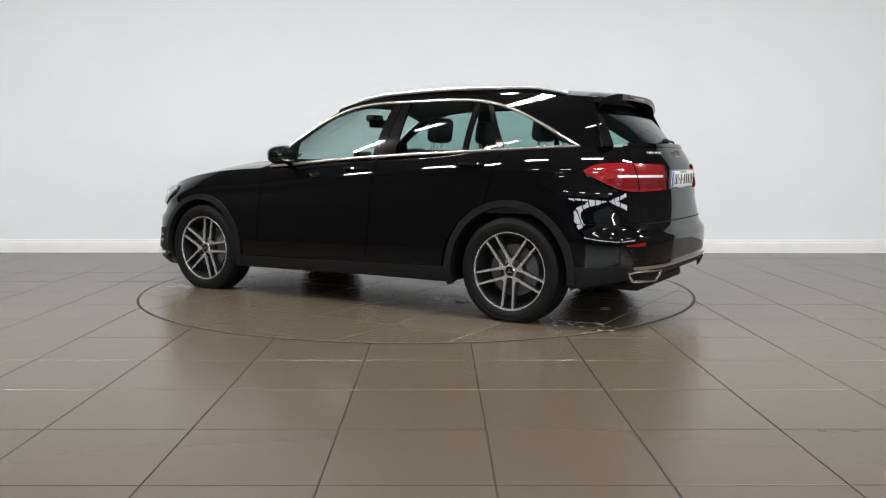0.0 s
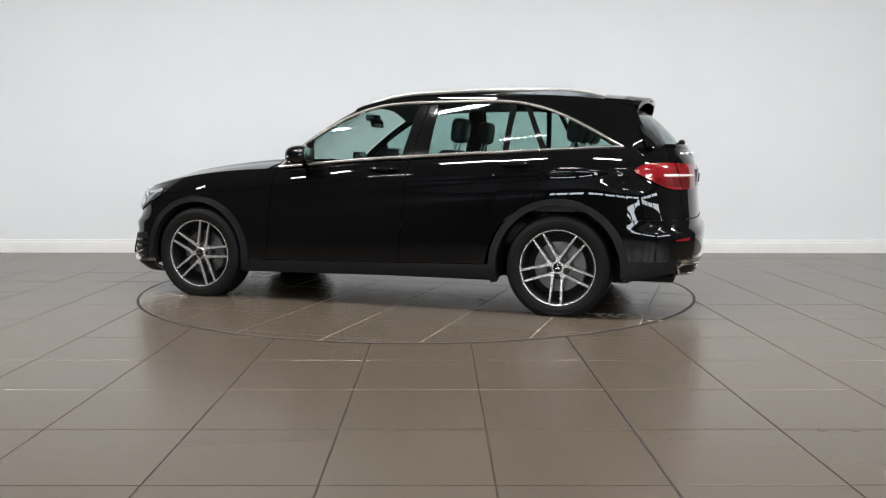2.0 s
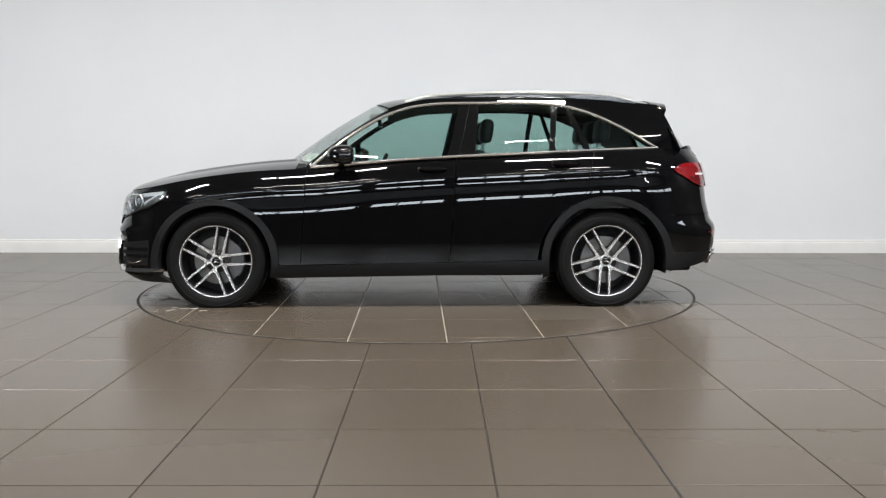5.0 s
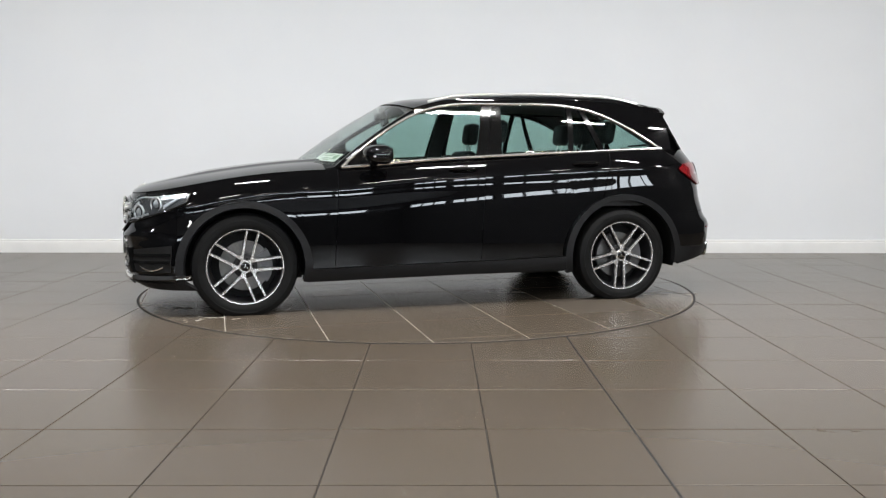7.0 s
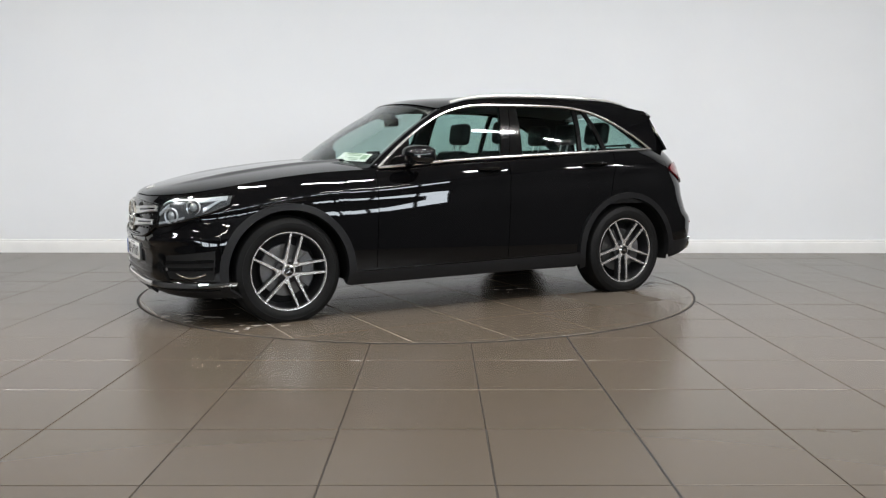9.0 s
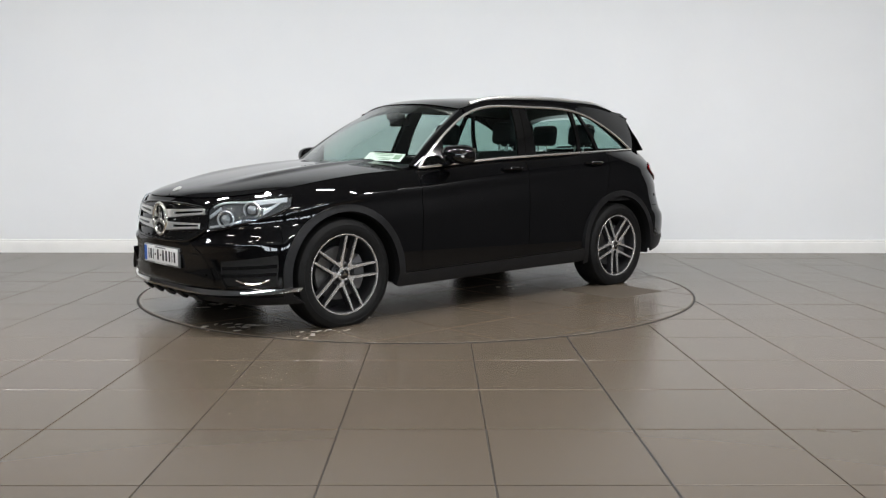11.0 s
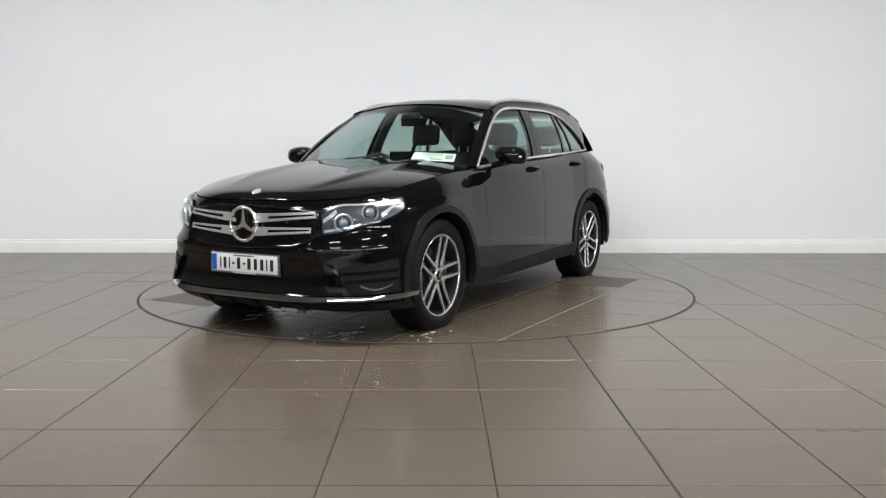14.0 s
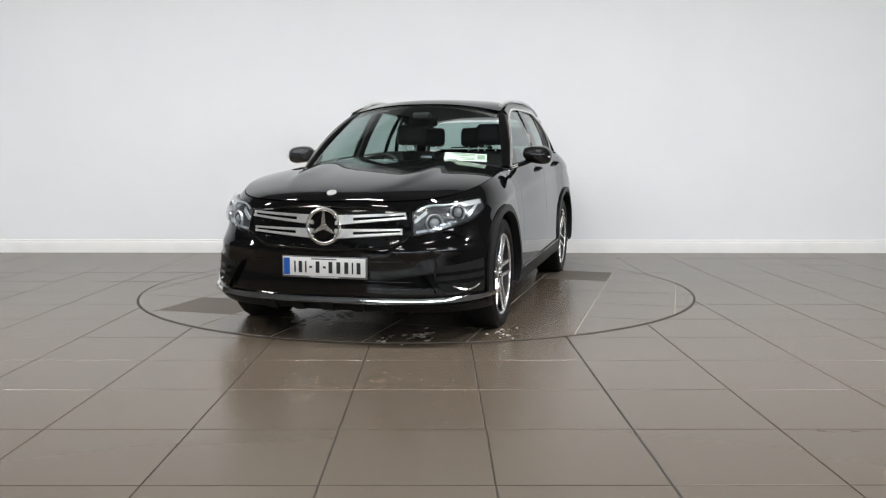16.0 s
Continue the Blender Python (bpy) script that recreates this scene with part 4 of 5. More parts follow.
def car_front(car):
    # grille
    top = spline((-0.56, 0.800), (-0.3, 0.822), (0.0, 0.828), (0.3, 0.822), (0.56, 0.800))
    low = spline((-0.56, 0.690), (-0.45, 0.622), (-0.25, 0.590), (0.0, 0.582), (0.25, 0.590), (0.45, 0.622), (0.56, 0.690))
    grille = part("grille", front_patch(-0.545, 0.545, low, top, 60, 14, 0.01, 0.004), M_GLOSS, car, "black mesh radiator grille with twin bright louvres")
    for k in range(-7, 8):
        for j in range(5):
            c, z = k * 0.07 + (0.035 if j % 2 else 0), 0.605 + j * 0.045
            if abs(c) < 0.52 and low(c) + 0.015 < z < top(c) - 0.015 and math.hypot(c, z - 0.718) > 0.1:
                p = front_skin(c, z)
                part("mesh_stud", ellipsoid(bmesh.new(), p + Vector((-0.006, 0, 0)), (0.006, 0.016, 0.006), 8, 6), M_GLOSS, grille)
    n = 60
    rim = [front_skin(lerp(-0.545, 0.545, i / n), top(lerp(-0.545, 0.545, i / n))) for i in range(n + 1)]
    rim += [front_skin(lerp(0.545, -0.545, i / n), low(lerp(0.545, -0.545, i / n))) for i in range(n + 1)]
    part("grille_frame", tube(bmesh.new(), [p + Vector((-0.008, 0, 0)) for p in rim + rim[:1]], 0.009, 8), M_GLOSS, grille)
    for s in (-1, 1):
        for zo, zi in ((0.779, 0.752), (0.690, 0.672)):
            for dz, h in ((0.014, 0.007), (-0.014, 0.007)):
                bm = bmesh.new()

                def blade(a, b):
                    c = lerp(0.07, 0.500 + (0.012 if zo > 0.7 else -0.02), a)
                    z = lerp(zi, zo, a) + dz * lerp(1.35, 0.75, a) + lerp(-1, 1, b) * h * lerp(1.25, 0.85, a)
                    return front_skin(c, z, s)
                sheet(bm, blade, 26, 3, 0.02, 0.024)
                part("louvre", bm, M_SATIN, grille, "bright silver louvre blade")
            part("louvre_slot", sheet(bmesh.new(), lambda a, b: front_skin(lerp(0.07, 0.495, a), lerp(zi, zo, a) + lerp(-0.016, 0.016, b), s), 20, 2, 0.014, 0.016), M_GLOSS, grille)
            part("louvre_root", sheet(bmesh.new(), lambda a, b: front_skin(lerp(0.075, 0.185, a), lerp(zi, zo, a * 0.27) + lerp(-1, 1, b) * lerp(0.028, 0.018, a), s), 8, 5, 0.02, 0.0235), M_SATIN, grille)
            c = 0.500 + (0.012 if zo > 0.7 else -0.02)
            part("louvre_tip", tube(bmesh.new(), [front_skin(c, zo + e * 0.0155, s) + Vector((-0.016, 0, 0)) for e in (-1, -0.5, 0, 0.5, 1)], 0.007, 8), M_SATIN, grille)
    x0 = NOSE(0.718) - 0.030
    ring = bmesh.new()
    prof = [(0.101 + 0.011 * math.cos(t), 0.011 * math.sin(t)) for t in [k * math.tau / 10 for k in range(10)]]
    turned(ring, prof, 56)
    star = bmesh.new()
    pts = []
    for k in range(3):
        a = math.pi / 2 + k * math.tau / 3
        for da, r in ((-0.035, 0.098), (0.035, 0.098), (math.pi / 3, 0.017)):
            pts.append((r * math.cos(a + da), r * math.sin(a + da)))
    slab(star, pts, -0.004, 0.004)
    disc = turned(bmesh.new(), [(0.0, 0.018), (0.096, 0.018), (0.096, 0.012), (0.0, 0.012)], 40)
    for nm, bm, mat in (("emblem_ring", ring, M_TRIM), ("emblem_star", star, M_TRIM), ("emblem_disc", disc, M_GLOSS)):
        bmesh.ops.rotate(bm, verts=bm.verts, matrix=Matrix.Rotation(radians(-90), 3, "Z"))
        bmesh.ops.translate(bm, verts=bm.verts, vec=(x0, 0, 0.718))
        part(nm, bm, mat, grille)
    # number plate
    plate(car, NOSE(0.476) - 0.016, 0.478, -1)
    # lower intake, side intakes, lip
    il = spline((-0.62, 0.33), (0.0, 0.33), (0.62, 0.33))
    it = spline((-0.62, 0.36), (-0.50, 0.520), (0.0, 0.548), (0.50, 0.520), (0.62, 0.36))
    inlet = part("lower_intake", front_patch(-0.61, 0.61, il, it, 50, 8, 0.01, 0.004), M_GLOSS, car, "matt black lower air intake")
    for z in (0.352, 0.392, 0.512):
        w = 0.545 if z < 0.45 else 0.47
        part("intake_slat", sheet(bmesh.new(), lambda a, b: front_skin(lerp(-w, w, a), z + lerp(-0.006, 0.006, b)), 40, 2, 0.014, 0.012), M_GLOSS, inlet)
    zl = spline((-1.14, 0.305), (-0.9, 0.292), (-0.5, 0.280), (0.0, 0.278), (0.5, 0.280), (0.9, 0.292), (1.14, 0.305))
    part("bumper_lip", sheet(bmesh.new(), lambda a, b: front_skin(lerp(-1.15, 1.15, a), zl(lerp(-1.15, 1.15, a)) + lerp(-0.011, 0.012, b)) + Vector((0.016 * b, 0, 0)), 90, 4, 0.03, 0.036), M_CHROME, car, "bright chrome front lip strip")
    part("bumper_apron", sheet(bmesh.new(), lambda a, b: front_skin(lerp(-1.10, 1.10, a), lerp(0.215, 0.266, b)) + Vector((0.03 * (1 - b), 0, 0)), 80, 4, 0.03, 0.012), M_CLAD, car, "grained black lower apron")
    for k in range(-2, 3):
        part("apron_rib", sheet(bmesh.new(), lambda a, b: front_skin(k * 0.19 + lerp(-0.035, 0.035, a), lerp(0.222, 0.262, b)), 4, 2, 0.03, 0.022), M_CLAD, car)
    for s in (-1, 1):
        def low_i(c):
            return 0.335

        def top_i(c):
            return lerp(0.475, 0.520, (c - 0.62) / 0.40)
        duct = part("side_intake", front_patch(0.66, 1.02, low_i, top_i, 24, 8, 0.01, 0.004, s), M_DARK, car, "black corner air intake with blades")
        for z0, z1 in ((0.395, 0.405), (0.440, 0.455)):
            part("intake_blade", sheet(bmesh.new(), lambda a, b: front_skin(lerp(0.67, 1.01, a), lerp(z0, z1, a) + lerp(-0.010, 0.010, b), s), 20, 3, 0.02, 0.009), M_GLOSS, duct)
        part("intake_fin", sheet(bmesh.new(), lambda a, b: front_skin(lerp(0.585, 0.700, a) + lerp(-0.018, 0.018, b), lerp(0.490, 0.325, a), s), 12, 5, 0.03, 0.030), M_GLOSS, duct, "gloss black upright bumper fin")
        pts = [front_skin(lerp(0.78, 0.98, t), 0.372 - 0.026 * math.sin(math.pi * t), s) + Vector((-0.012, 0, 0)) for t in np.linspace(0, 1, 14)]
        part("intake_trim", tube(bmesh.new(), pts, 0.006, 6), M_CHROME, duct)
        # headlamps
        lo = spline((0.545, 0.662), (0.70, 0.686), (0.90, 0.734), (1.05, 0.782), (1.17, 0.842))
        hi = spline((0.545, 0.790), (0.65, 0.838), (0.80, 0.850), (1.00, 0.866), (1.17, 0.880))
        lamp = part("headlight", lamp_patch(0.55, 1.12, lo, hi, 40, 10, 0.01, 0.003, s), M_LAMPBLACK, car, "clear headlight with twin projectors and bright daytime strips")

        def on(c, z, off):
            p = lamp_skin(c, z, s)
            return p + (lamp_skin(c, z, s) - Vector((-1.3, 0, z))).normalized() * off
        for c, z, r in ((0.690, 0.738, 0.043), (0.870, 0.797, 0.040)):
            p = on(c, z, 0.0)
            d = (p - Vector((-1.3, 0, z))).normalized()
            q = d.to_track_quat("-Y", "Z").to_matrix()

            def seat_on(nm, bm, mat, out):
                bmesh.ops.rotate(bm, verts=bm.verts, matrix=q)
                bmesh.ops.translate(bm, verts=bm.verts, vec=p + d * out)
                part(nm, bm, mat, lamp)
            seat_on("projector_bowl", turned(bmesh.new(), [(r * 1.28, -0.006), (r * 1.22, -0.009), (r * 0.98, 0.004), (r * 0.98, 0.010), (r * 1.28, 0.006)], 36), M_LAMPCHROME, 0.010)
            seat_on("projector_rim", turned(bmesh.new(), [(r * 0.97, -0.004), (r * 0.80, -0.008), (r * 0.74, -0.004), (r * 0.74, 0.008), (r * 0.97, 0.008)], 36), M_LAMPBLACK, 0.010)
            seat_on("projector_lens", turned(bmesh.new(), [(0.0, -0.020), (r * 0.25, -0.0185), (r * 0.50, -0.014), (r * 0.70, -0.005), (r * 0.74, 0.006), (0.0, 0.006)], 36), M_LAMPGLASS, 0.006)
        part("daytime_strip", sheet(bmesh.new(), lambda a, b: lamp_skin(lerp(0.60, 0.92, a), hi(lerp(0.60, 0.92, a)) - lerp(0.010, 0.018, b), s), 20, 2, 0.01, 0.012), M_LAMPCHROME, lamp, "bright daytime light strip")
        part("daytime_strip", sheet(bmesh.new(), lambda a, b: lamp_skin(lerp(0.90, 1.09, a), hi(lerp(0.90, 1.09, a)) - lerp(0.010, 0.036, b), s), 12, 3, 0.01, 0.012), M_LAMPCHROME, lamp, "bright daytime light strip")
        part("daytime_strip", sheet(bmesh.new(), lambda a, b: lamp_skin(lerp(0.565, 0.66, a), lerp(0.745, 0.800, a) + lerp(-0.010, 0.010, b), s), 10, 3, 0.01, 0.012), M_LAMPCHROME, lamp)
        part("daytime_strip", sheet(bmesh.new(), lambda a, b: lamp_skin(lerp(0.94, 1.07, a), lerp(0.775, 0.848, a) + lerp(-0.012, 0.012, b) * (1 - 0.6 * a), s), 10, 3, 0.01, 0.012), M_LAMPCHROME, lamp)
        part("indicator_strip", sheet(bmesh.new(), lambda a, b: lamp_skin(lerp(0.575, 0.80, a), lo(lerp(0.575, 0.80, a)) + lerp(0.012, 0.026, b), s), 14, 3, 0.01, 0.012), M_LAMPCHROME, lamp)
        part("lens", lamp_patch(0.555, 1.115, lambda c: lo(c) + 0.003, lambda c: hi(c) - 0.002, 40, 10, 0.004, 0.026, s), M_LENS, lamp, "clear polycarbonate lens")
        bm = bmesh.new()
        rim = [on(c, lo(c), 0.006) for c in np.linspace(0.55, 1.12, 30)] + [on(c, hi(c), 0.006) for c in np.linspace(1.12, 0.55, 30)]
        part("lamp_seal", tube(bm, rim + rim[:1], 0.006, 6), M_GLOSS, lamp)
    # bonnet badge, cowl, wipers
    bm = turned(bmesh.new(), [(0.0, -0.006), (0.026, -0.005), (0.030, -0.002), (0.030, 0.004), (0.0, 0.004)], 28)
    bmesh.ops.rotate(bm, verts=bm.verts, matrix=Matrix.Rotation(radians(-90 + 28), 3, "X"))
    bmesh.ops.rotate(bm, verts=bm.verts, matrix=Matrix.Rotation(radians(-90), 3, "Z"))
    bmesh.ops.translate(bm, verts=bm.verts, vec=(-2.165, 0, HOOD_MID(-2.165) + 0.002))
    part("bonnet_badge", bm, M_SATIN, car, "small round silver bonnet badge")
    part("cowl", sheet(bmesh.new(), lambda a, b: Vector((lerp(-1.05, -0.86, b) + 0.20 * lerp(-1, 1, a) ** 2, 0.74 * lerp(-1, 1, a), lerp(1.062, 1.088, b) - 0.02 * lerp(-1, 1, a) ** 2)), 20, 4, 0.02), M_CLAD, car)


def car_sides(car):
    for s in (-1, 1):
        for x0, x1, z in ((0.045, 0.245, 1.037), (1.030, 1.222, 1.077)):
            def at(x, zz, o):
                return side_skin(x, zz, s) + Vector((0, s * o, 0))
            xm = (x0 + x1) / 2
            cup = part("door_handle", sheet(bmesh.new(), lambda a, b: side_skin(lerp(x0 + 0.02, x1 - 0.02, a), z + 0.022 * lerp(-1, 1, b) * math.sqrt(max(1 - (2 * a - 1) ** 4, 0.02)), s), 14, 5, 0.006, 0.003), M_GLOSS, car, "black body-coloured door handle")
            pts = [at(x, z + 0.002, 0.006 + 0.026 * (1 - abs((x - xm) / (x1 - xm)) ** 4)) for x in np.linspace(x0, x1, 18)]
            part("grip", tube(bmesh.new(), pts, 0.014, 10, 0.9), M_PAINT, cup)
        # mirrors
        bm = bmesh.new()
        ellipsoid(bm, (0, 0, 0), (1, 1, 1), 28, 18)
        for v in bm.verts:
            x, y, z = v.co
            k = lambda q, n: math.copysign(abs(q) ** n, q)
            x, y, z = k(x, 0.8), k(y, 0.72), k(z, 0.78)
            if x > 0:
                x *= 0.45
            v.co = (-0.478 + 0.130 * x + 0.02 * y, s * (0.965 + 0.108 * y), 1.140 + 0.072 * z - 0.006 * y + 0.008 * (1 - y) * (1 if z < 0 else 0))
        mirror = part("door_mirror", bm, M_PAINT, car, "gloss black door mirror")
        part("mirror_glass", sheet(bmesh.new(), lambda a, b: Vector((-0.418, s * (0.965 + 0.085 * lerp(-1, 1, a)), 1.142 + 0.048 * lerp(-1, 1, b) * math.sqrt(1 - 0.5 * lerp(-1, 1, a) ** 4))), 12, 8, 0.004, 0.004, centre=lambda p: Vector((-0.6, p.y, p.z))), M_CHROME, mirror, "mirror glass")
        part("mirror_foot", tube(bmesh.new(), [Vector((-0.53, s * 0.80, 1.062)), Vector((-0.515, s * 0.85, 1.075)), Vector((-0.50, s * 0.90, 1.095)), Vector((-0.49, s * 0.94, 1.11))], 0.026, 10, 0.7), M_GLOSS, mirror)
        part("indicator", tube(bmesh.new(), [Vector((-0.575 + 0.03 * t * t, s * lerp(0.89, 1.066, t), 1.128)) for t in np.linspace(0, 1, 10)], 0.006, 6), M_WHITELENS, mirror)
        # sail panel behind the front pillar
        part("sail_panel", sheet(bmesh.new(), lambda a, b: glass_side(lerp(-0.70, -0.48, a), lerp(SHOULDER(lerp(-0.70, -0.48, a)) + 0.016, DLO_TOP(lerp(-0.70, -0.48, a)) - 0.01, b), s), 8, 6, 0.008, -0.004), M_GLOSS, car)
        # flank crease and sill strip
        part("sill_strip", sheet(bmesh.new(), lambda a, b: side_skin(lerp(-0.92, 0.92, a), lerp(0.342, 0.349, b) + 0.018 * (lerp(-0.92, 0.92, a) + 0.98), s), 30, 1, 0.01, 0.014), M_GLOSS, car)
        bm = turned(bmesh.new(), [(0.0, -0.004), (0.011, -0.004), (0.012, 0.004), (0.0, 0.004)], 14)
        p = side_skin(1.975, 0.790, s)
        bmesh.ops.translate(bm, verts=bm.verts, vec=p)
        part("parking_sensor", bm, M_GLOSS, car)


def car_rear(car):
    for s in (-1, 1):
        lo = spline((0.36, 0.908), (0.66, 0.902), (0.80, 0.914), (0.90, 0.960), (0.975, 1.012))
        hi = spline((0.36, 1.070), (0.66, 1.078), (0.82, 1.078), (0.91, 1.064), (0.975, 1.036))
        lamp = part("tail_light", rear_patch(0.36, 0.975, lo, hi, 44, 10, 0.01, 0.014, s), M_REDLENS, car, "red wraparound tail light with white bar")
        part("lamp_bar", rear_patch(0.40, 0.80, flat(0.990), flat(1.005), 24, 2, 0.008, 0.018, s), M_WHITELENS, lamp, "pale reversing light bar")
        part("lamp_band", rear_patch(0.38, 0.88, lambda c: max(lo(c) + 0.010, 0.922), lambda c: 0.982, 30, 3, 0.008, 0.0165, s), M_REDDARK, lamp, "deep red lower lens")
        part("lamp_gap", sheet(bmesh.new(), lambda a, b: rear_skin(0.664 + lerp(-0.003, 0.003, b), lerp(0.908, 1.080, a), s), 10, 1, 0.01, 0.0185), M_GLOSS, lamp)
        part("reflector", rear_patch(0.72, 0.86, lambda c: 0.563, lambda c: 0.586 - 0.014 * (c - 0.72) / 0.14, 14, 2, 0.01, 0.006, s), M_REDLENS, car, "red bumper reflector strip")
        # exhaust surround
        pts = [(0.54, 0.322), (0.78, 0.338), (0.83, 0.388), (0.77, 0.404), (0.52, 0.394)]
        ring = []
        for (c0, z0), (c1, z1) in zip(pts, pts[1:] + pts[:1]):
            ring += [rear_skin(lerp(c0, c1, t), lerp(z0, z1, t), s) + Vector((0.016, s * 0.004, 0)) for t in (0, 0.25, 0.5, 0.75)]
        ex = part("exhaust_trim", tube(bmesh.new(), ring + ring[:1], 0.010, 8), M_CHROME, car, "bright chrome exhaust surround")
        part("exhaust_mouth", sheet(bmesh.new(), lambda a, b: rear_skin(lerp(0.53, 0.80, a), lerp(0.332, 0.398, b), s), 8, 4, 0.01, 0.011), M_DARK, ex)
    part("skid_strip", sheet(bmesh.new(), lambda a, b: rear_skin(lerp(-0.80, 0.80, a), lerp(0.415, 0.437, b)), 50, 3, 0.02, 0.016), M_CHROME, car, "bright chrome rear skid strip")
    plate(car, TAIL(0.975) + 0.004, 0.978, 1, 4)
    for y0, y1 in ((0.30, 0.33), (0.335, 0.365), (0.37, 0.395), (0.41, 0.435), (0.44, 0.465), (0.47, 0.50)):
        p = rear_skin((y0 + y1) / 2, 1.150)
        part("model_letter", box(bmesh.new(), p.x - 0.004, p.x + 0.004, p.y - 0.011, p.y + 0.011, 1.138, 1.162, 0.001), M_CHROME, car)
    p = Vector((TAIL(1.135) + 0.002, 0, 1.135))
    bm = turned(bmesh.new(), [(0.040 + 0.005 * math.cos(t), 0.005 * math.sin(t)) for t in [k * math.tau / 8 for k in range(8)]], 36)
    star_emblem(bm, 0.040, -0.003, 0.003)
    bmesh.ops.rotate(bm, verts=bm.verts, matrix=Matrix.Rotation(radians(90), 3, "Z"))
    bmesh.ops.translate(bm, verts=bm.verts, vec=p)
    part("tailgate_emblem", bm, M_CHROME, car)
    pts = [backlight(t, 0.10 - 0.05 * abs(t)) + Vector((0.014, 0, 0.012)) for t in np.linspace(0.05, 0.62, 10)]
    w = part("rear_wiper", tube(bmesh.new(), pts, 0.009, 6), M_DARK, car, "black rear wiper")
    part("wiper_boss", ellipsoid(bmesh.new(), backlight(0.0, 0.08) + Vector((0.02, 0, 0.012)), (0.026, 0.034, 0.022), 14, 8), M_DARK, w)
    part("gate_seam", sheet(bmesh.new(), lambda a, b: rear_skin(lerp(-0.66, 0.66, a), lerp(0.698, 0.706, b)), 40, 1, 0.006, 0.002), M_DARK, car)
    part("gate_lip", sheet(bmesh.new(), lambda a, b: rear_skin(lerp(-0.62, 0.62, a), lerp(1.190, 1.215, b)), 40, 3, 0.012, 0.004), M_PAINT, car)


def seat(car, x, y, headrest=True):
    st = new("seat")
    st.parent = car
    st.matrix_basis = pose(x, y, 0)
    tagged(st, "black leather seat")
    part("cushion", box(bmesh.new(), -0.28, 0.26, -0.25, 0.25, 0.48, 0.66, 0.05, pose(0, 0, 0, 0, -3, 0)), M_TRIMIN, st)
    part("backrest", box(bmesh.new(), -0.07, 0.07, -0.24, 0.24, 0.0, 0.60, 0.055, pose(0.26, 0, 0.60, 0, 17, 0)), M_TRIMIN, st)
    head = part("headrest", box(bmesh.new(), -0.05, 0.05, -0.135, 0.135, 0.0, 0.19, 0.045, pose(0.465, 0, 1.232, 0, 8, 0)), M_TRIMIN, st)
    for d in (-0.05, 0.05):
        part("headrest_post", tube(bmesh.new(), [(0.425, d, 1.12), (0.468, d, 1.26)], 0.007, 8), M_SATIN, st)
    return st


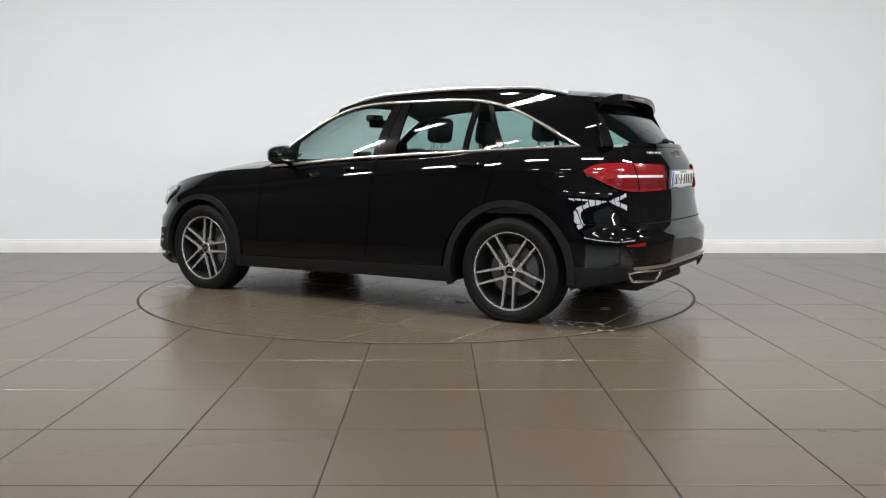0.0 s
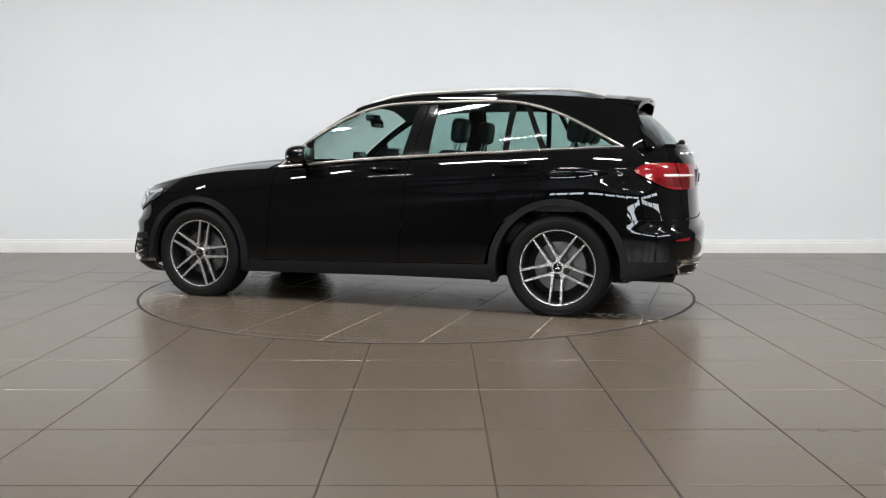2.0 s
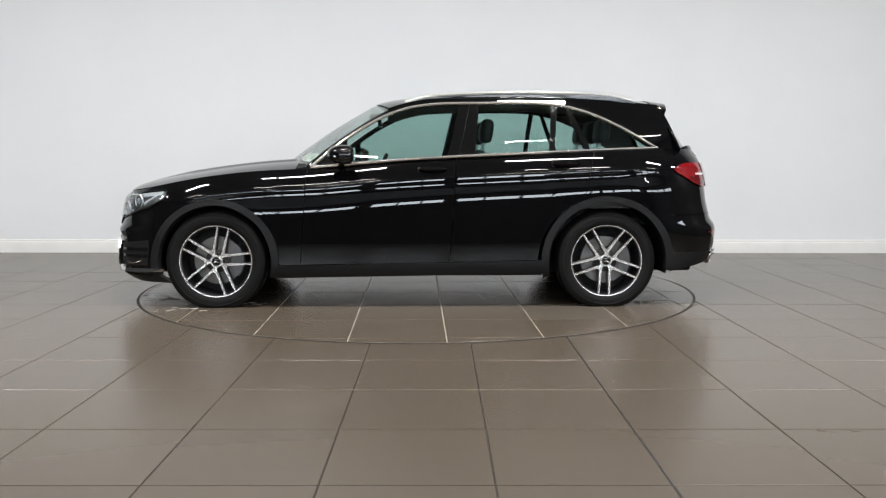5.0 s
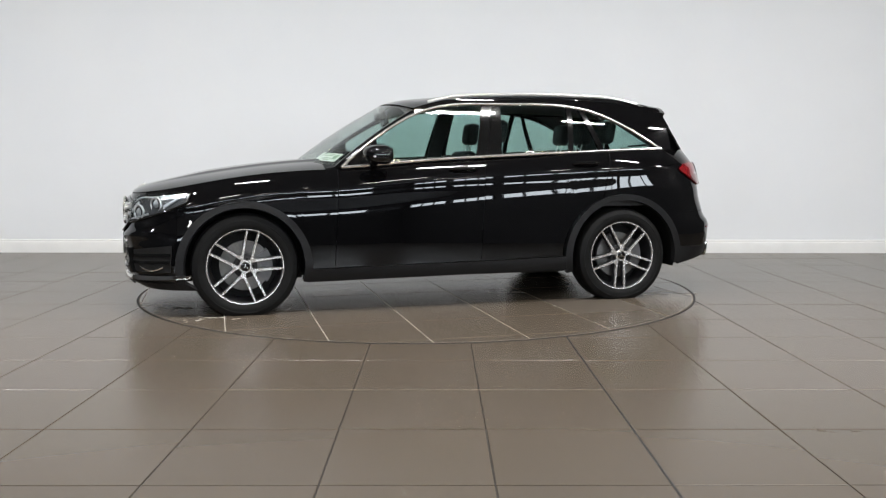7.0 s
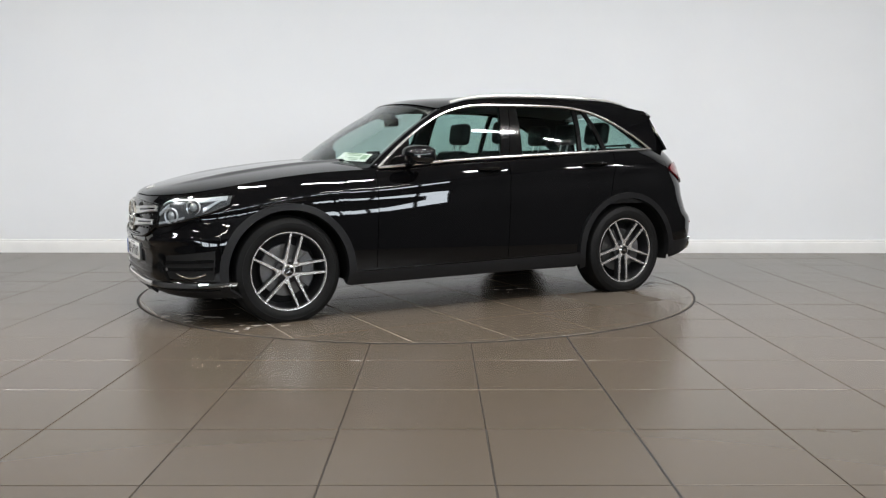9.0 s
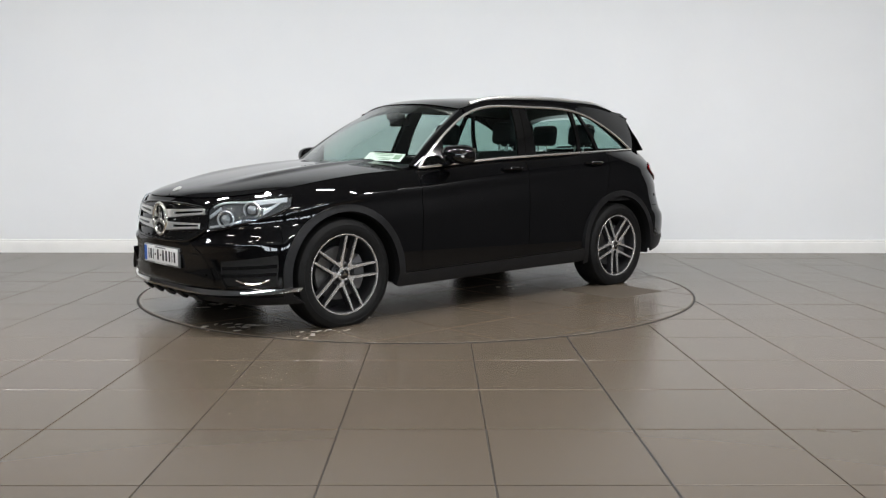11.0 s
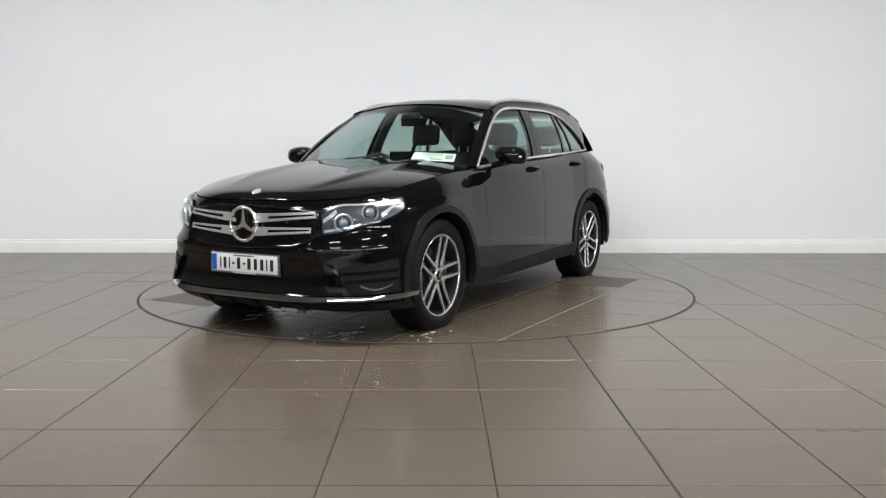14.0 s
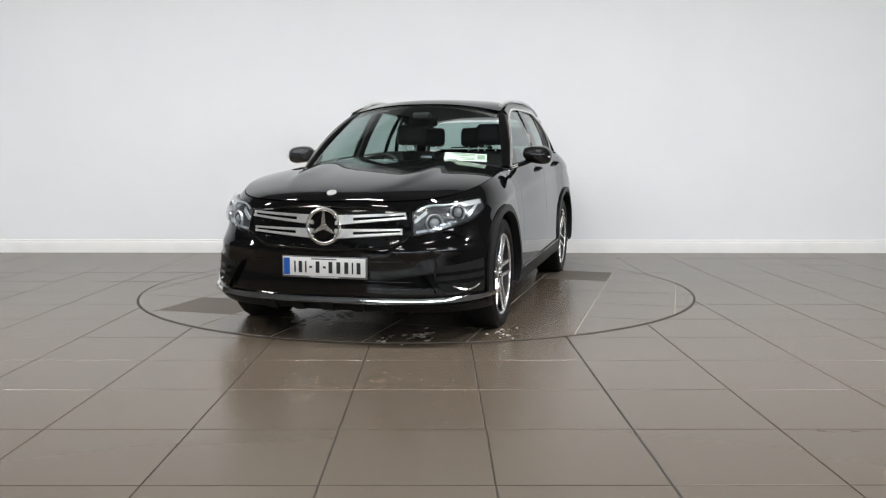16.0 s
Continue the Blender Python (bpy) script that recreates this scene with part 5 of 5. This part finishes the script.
def car_inside(car):
    part("headliner", sheet(bmesh.new(), lambda a, b: Vector((lerp(-0.22, 1.82, a), RAIL_Y(lerp(-0.22, 1.82, a)) * 0.97 * lerp(-1, 1, b), lerp(ROOF_EDGE(lerp(-0.22, 1.82, a)), ROOF_MID(lerp(-0.22, 1.82, a)), 1 - abs(lerp(-1, 1, b)) ** 2.3) - 0.035)), 24, 16, 0.01), M_LINER, car, "grey fabric headliner")
    dash = part("dashboard", box(bmesh.new(), -1.02, -0.42, -0.74, 0.74, 0.62, 1.055, 0.06), M_TRIMIN, car, "black dashboard")
    part("centre_screen", box(bmesh.new(), -0.44, -0.425, -0.12, 0.12, 1.03, 1.17, 0.004), M_GLOSS, dash)
    part("binnacle", box(bmesh.new(), -0.66, -0.40, 0.20, 0.54, 1.04, 1.10, 0.025), M_TRIMIN, dash)
    bm = turned(bmesh.new(), [(0.175 + 0.015 * math.cos(t), 0.015 * math.sin(t)) for t in [k * math.tau / 8 for k in range(8)]], 40)
    for a in (0, 180, 270):
        t = radians(a)
        tube(bm, [(0.03 * math.cos(t), 0, 0.03 * math.sin(t)), (0.17 * math.cos(t), 0, 0.17 * math.sin(t))], 0.016, 6)
    ellipsoid(bm, (0, 0, 0), (0.07, 0.03, 0.06), 14, 8)
    bmesh.ops.transform(bm, verts=bm.verts, matrix=pose(-0.30, 0.37, 0.99, 0, 0, 90) @ pose(0, 0, 0, 24, 0, 0))
    part("steering_wheel", bm, M_TRIMIN, car, "black leather steering wheel")
    part("centre_console", box(bmesh.new(), -0.50, 0.55, -0.11, 0.11, 0.30, 0.72, 0.04), M_TRIMIN, car)
    for y in (-0.37, 0.37):
        seat(car, 0.10, y)
    for y in (-0.44, 0.0, 0.44):
        seat(car, 1.00, y)
    part("load_floor", box(bmesh.new(), 1.40, 2.15, -0.55, 0.55, 0.60, 0.66, 0.02), M_TRIMIN, car)
    part("load_cover", box(bmesh.new(), 1.48, 2.06, -0.58, 0.58, 1.075, 1.095, 0.006), M_TRIMIN, car, "black load cover")
    for s in (-1, 1):
        part("door_lining", sheet(bmesh.new(), lambda a, b: side_skin(lerp(-0.75, 1.95, a), lerp(0.75, SHOULDER(lerp(-0.75, 1.95, a)) - 0.006, b), s) - Vector((0, s * 0.05, 0)), 40, 6, 0.02), M_TRIMIN, car)
        part("pillar_lining", sheet(bmesh.new(), lambda a, b: glass_side(lerp(0.32, 0.45, a) + 0.07 * (b - 0.5), lerp(1.13, 1.53, b), s) - Vector((0, s * 0.03, 0)), 3, 8, 0.02), M_TRIMIN, car)
        part("rear_lining", sheet(bmesh.new(), lambda a, b: glass_side(lerp(lerp(1.80, 1.30, b), lerp(2.03, 1.84, b), a), lerp(1.19, 1.50, b), s) - Vector((0, s * 0.025, 0)), 6, 8, 0.012), M_TRIMIN, car)
    part("inner_mirror", box(bmesh.new(), -0.015, 0.015, -0.115, 0.115, -0.035, 0.035, 0.012, pose(-0.27, 0.0, 1.405, 0, -8, 0)), M_GLOSS, car, "black interior mirror")
    part("sensor_box", box(bmesh.new(), -0.35, -0.26, -0.07, 0.07, 1.425, 1.478, 0.015, pose(0.0, 0, 0)), M_TRIMIN, car)
    # card behind the windscreen
    def card(a, b):
        return screen(lerp(-0.86, -0.46, a), lerp(0.090, 0.205, b)) + Vector((0.016, 0, -0.022))
    c = part("windscreen_card", sheet(bmesh.new(), card, 8, 3, 0.002), M_PAPER, car, "pale green printed card behind the windscreen")
    for a0, a1, b0, b1 in ((0.28, 0.80, 0.80, 0.90), (0.28, 0.72, 0.62, 0.70), (0.05, 0.22, 0.25, 0.80), (0.28, 0.62, 0.30, 0.38), (0.28, 0.55, 0.12, 0.20)):
        part("print_bar", sheet(bmesh.new(), lambda a, b: card(lerp(a0, a1, a), lerp(b0, b1, b)), 2, 1, 0.001, 0.003), M_GREEN, c)


LAMPS = [(x, 5.0, 150) for x in (-7.0, -4.2, -1.4, 1.4, 4.2, 7.0)] + [(x, y, 45) for y in (1.4, -3.0) for x in (-5.2, -1.6, 2.0, 5.6)]
DISC_DX, DISC_DY, DISC_TURN = 0.165, -0.335, 0.0
DUST = [(1.80, -0.86, 0.17, 30), (-1.72, -1.10, 0.14, 14), (-1.55, 0.12, 0.16, 14), (-1.95, -0.62, 0.12, 14), (-2.10, -0.45, 0.06, 8), (-1.2, -0.87, 0.10, 8), (1.55, -0.86, 0.12, 10), (0.6, -0.5, 0.15, 6), (1.8, -0.2, 0.15, 6), (-1.75, 0.25, 0.12, 8)]
room()
lights()
windows()
floor()
TURNTABLE = turntable()
CAR = build_car()


def motions():
    turn = [(k * 0.25, START + SPEED * k * 0.25) for k in range(65)]
    walk(TURNTABLE, [(t, pose(TABLE[0], TABLE[1], TABLE_Z, 0, 0, a)) for t, a in turn])
    walk(CAR, [(t, pose(TABLE[0], TABLE[1], 0, 0, 0, a) @ pose(CAR_AT[0], CAR_AT[1], CAR_Z)) for t, a in turn])


motions()
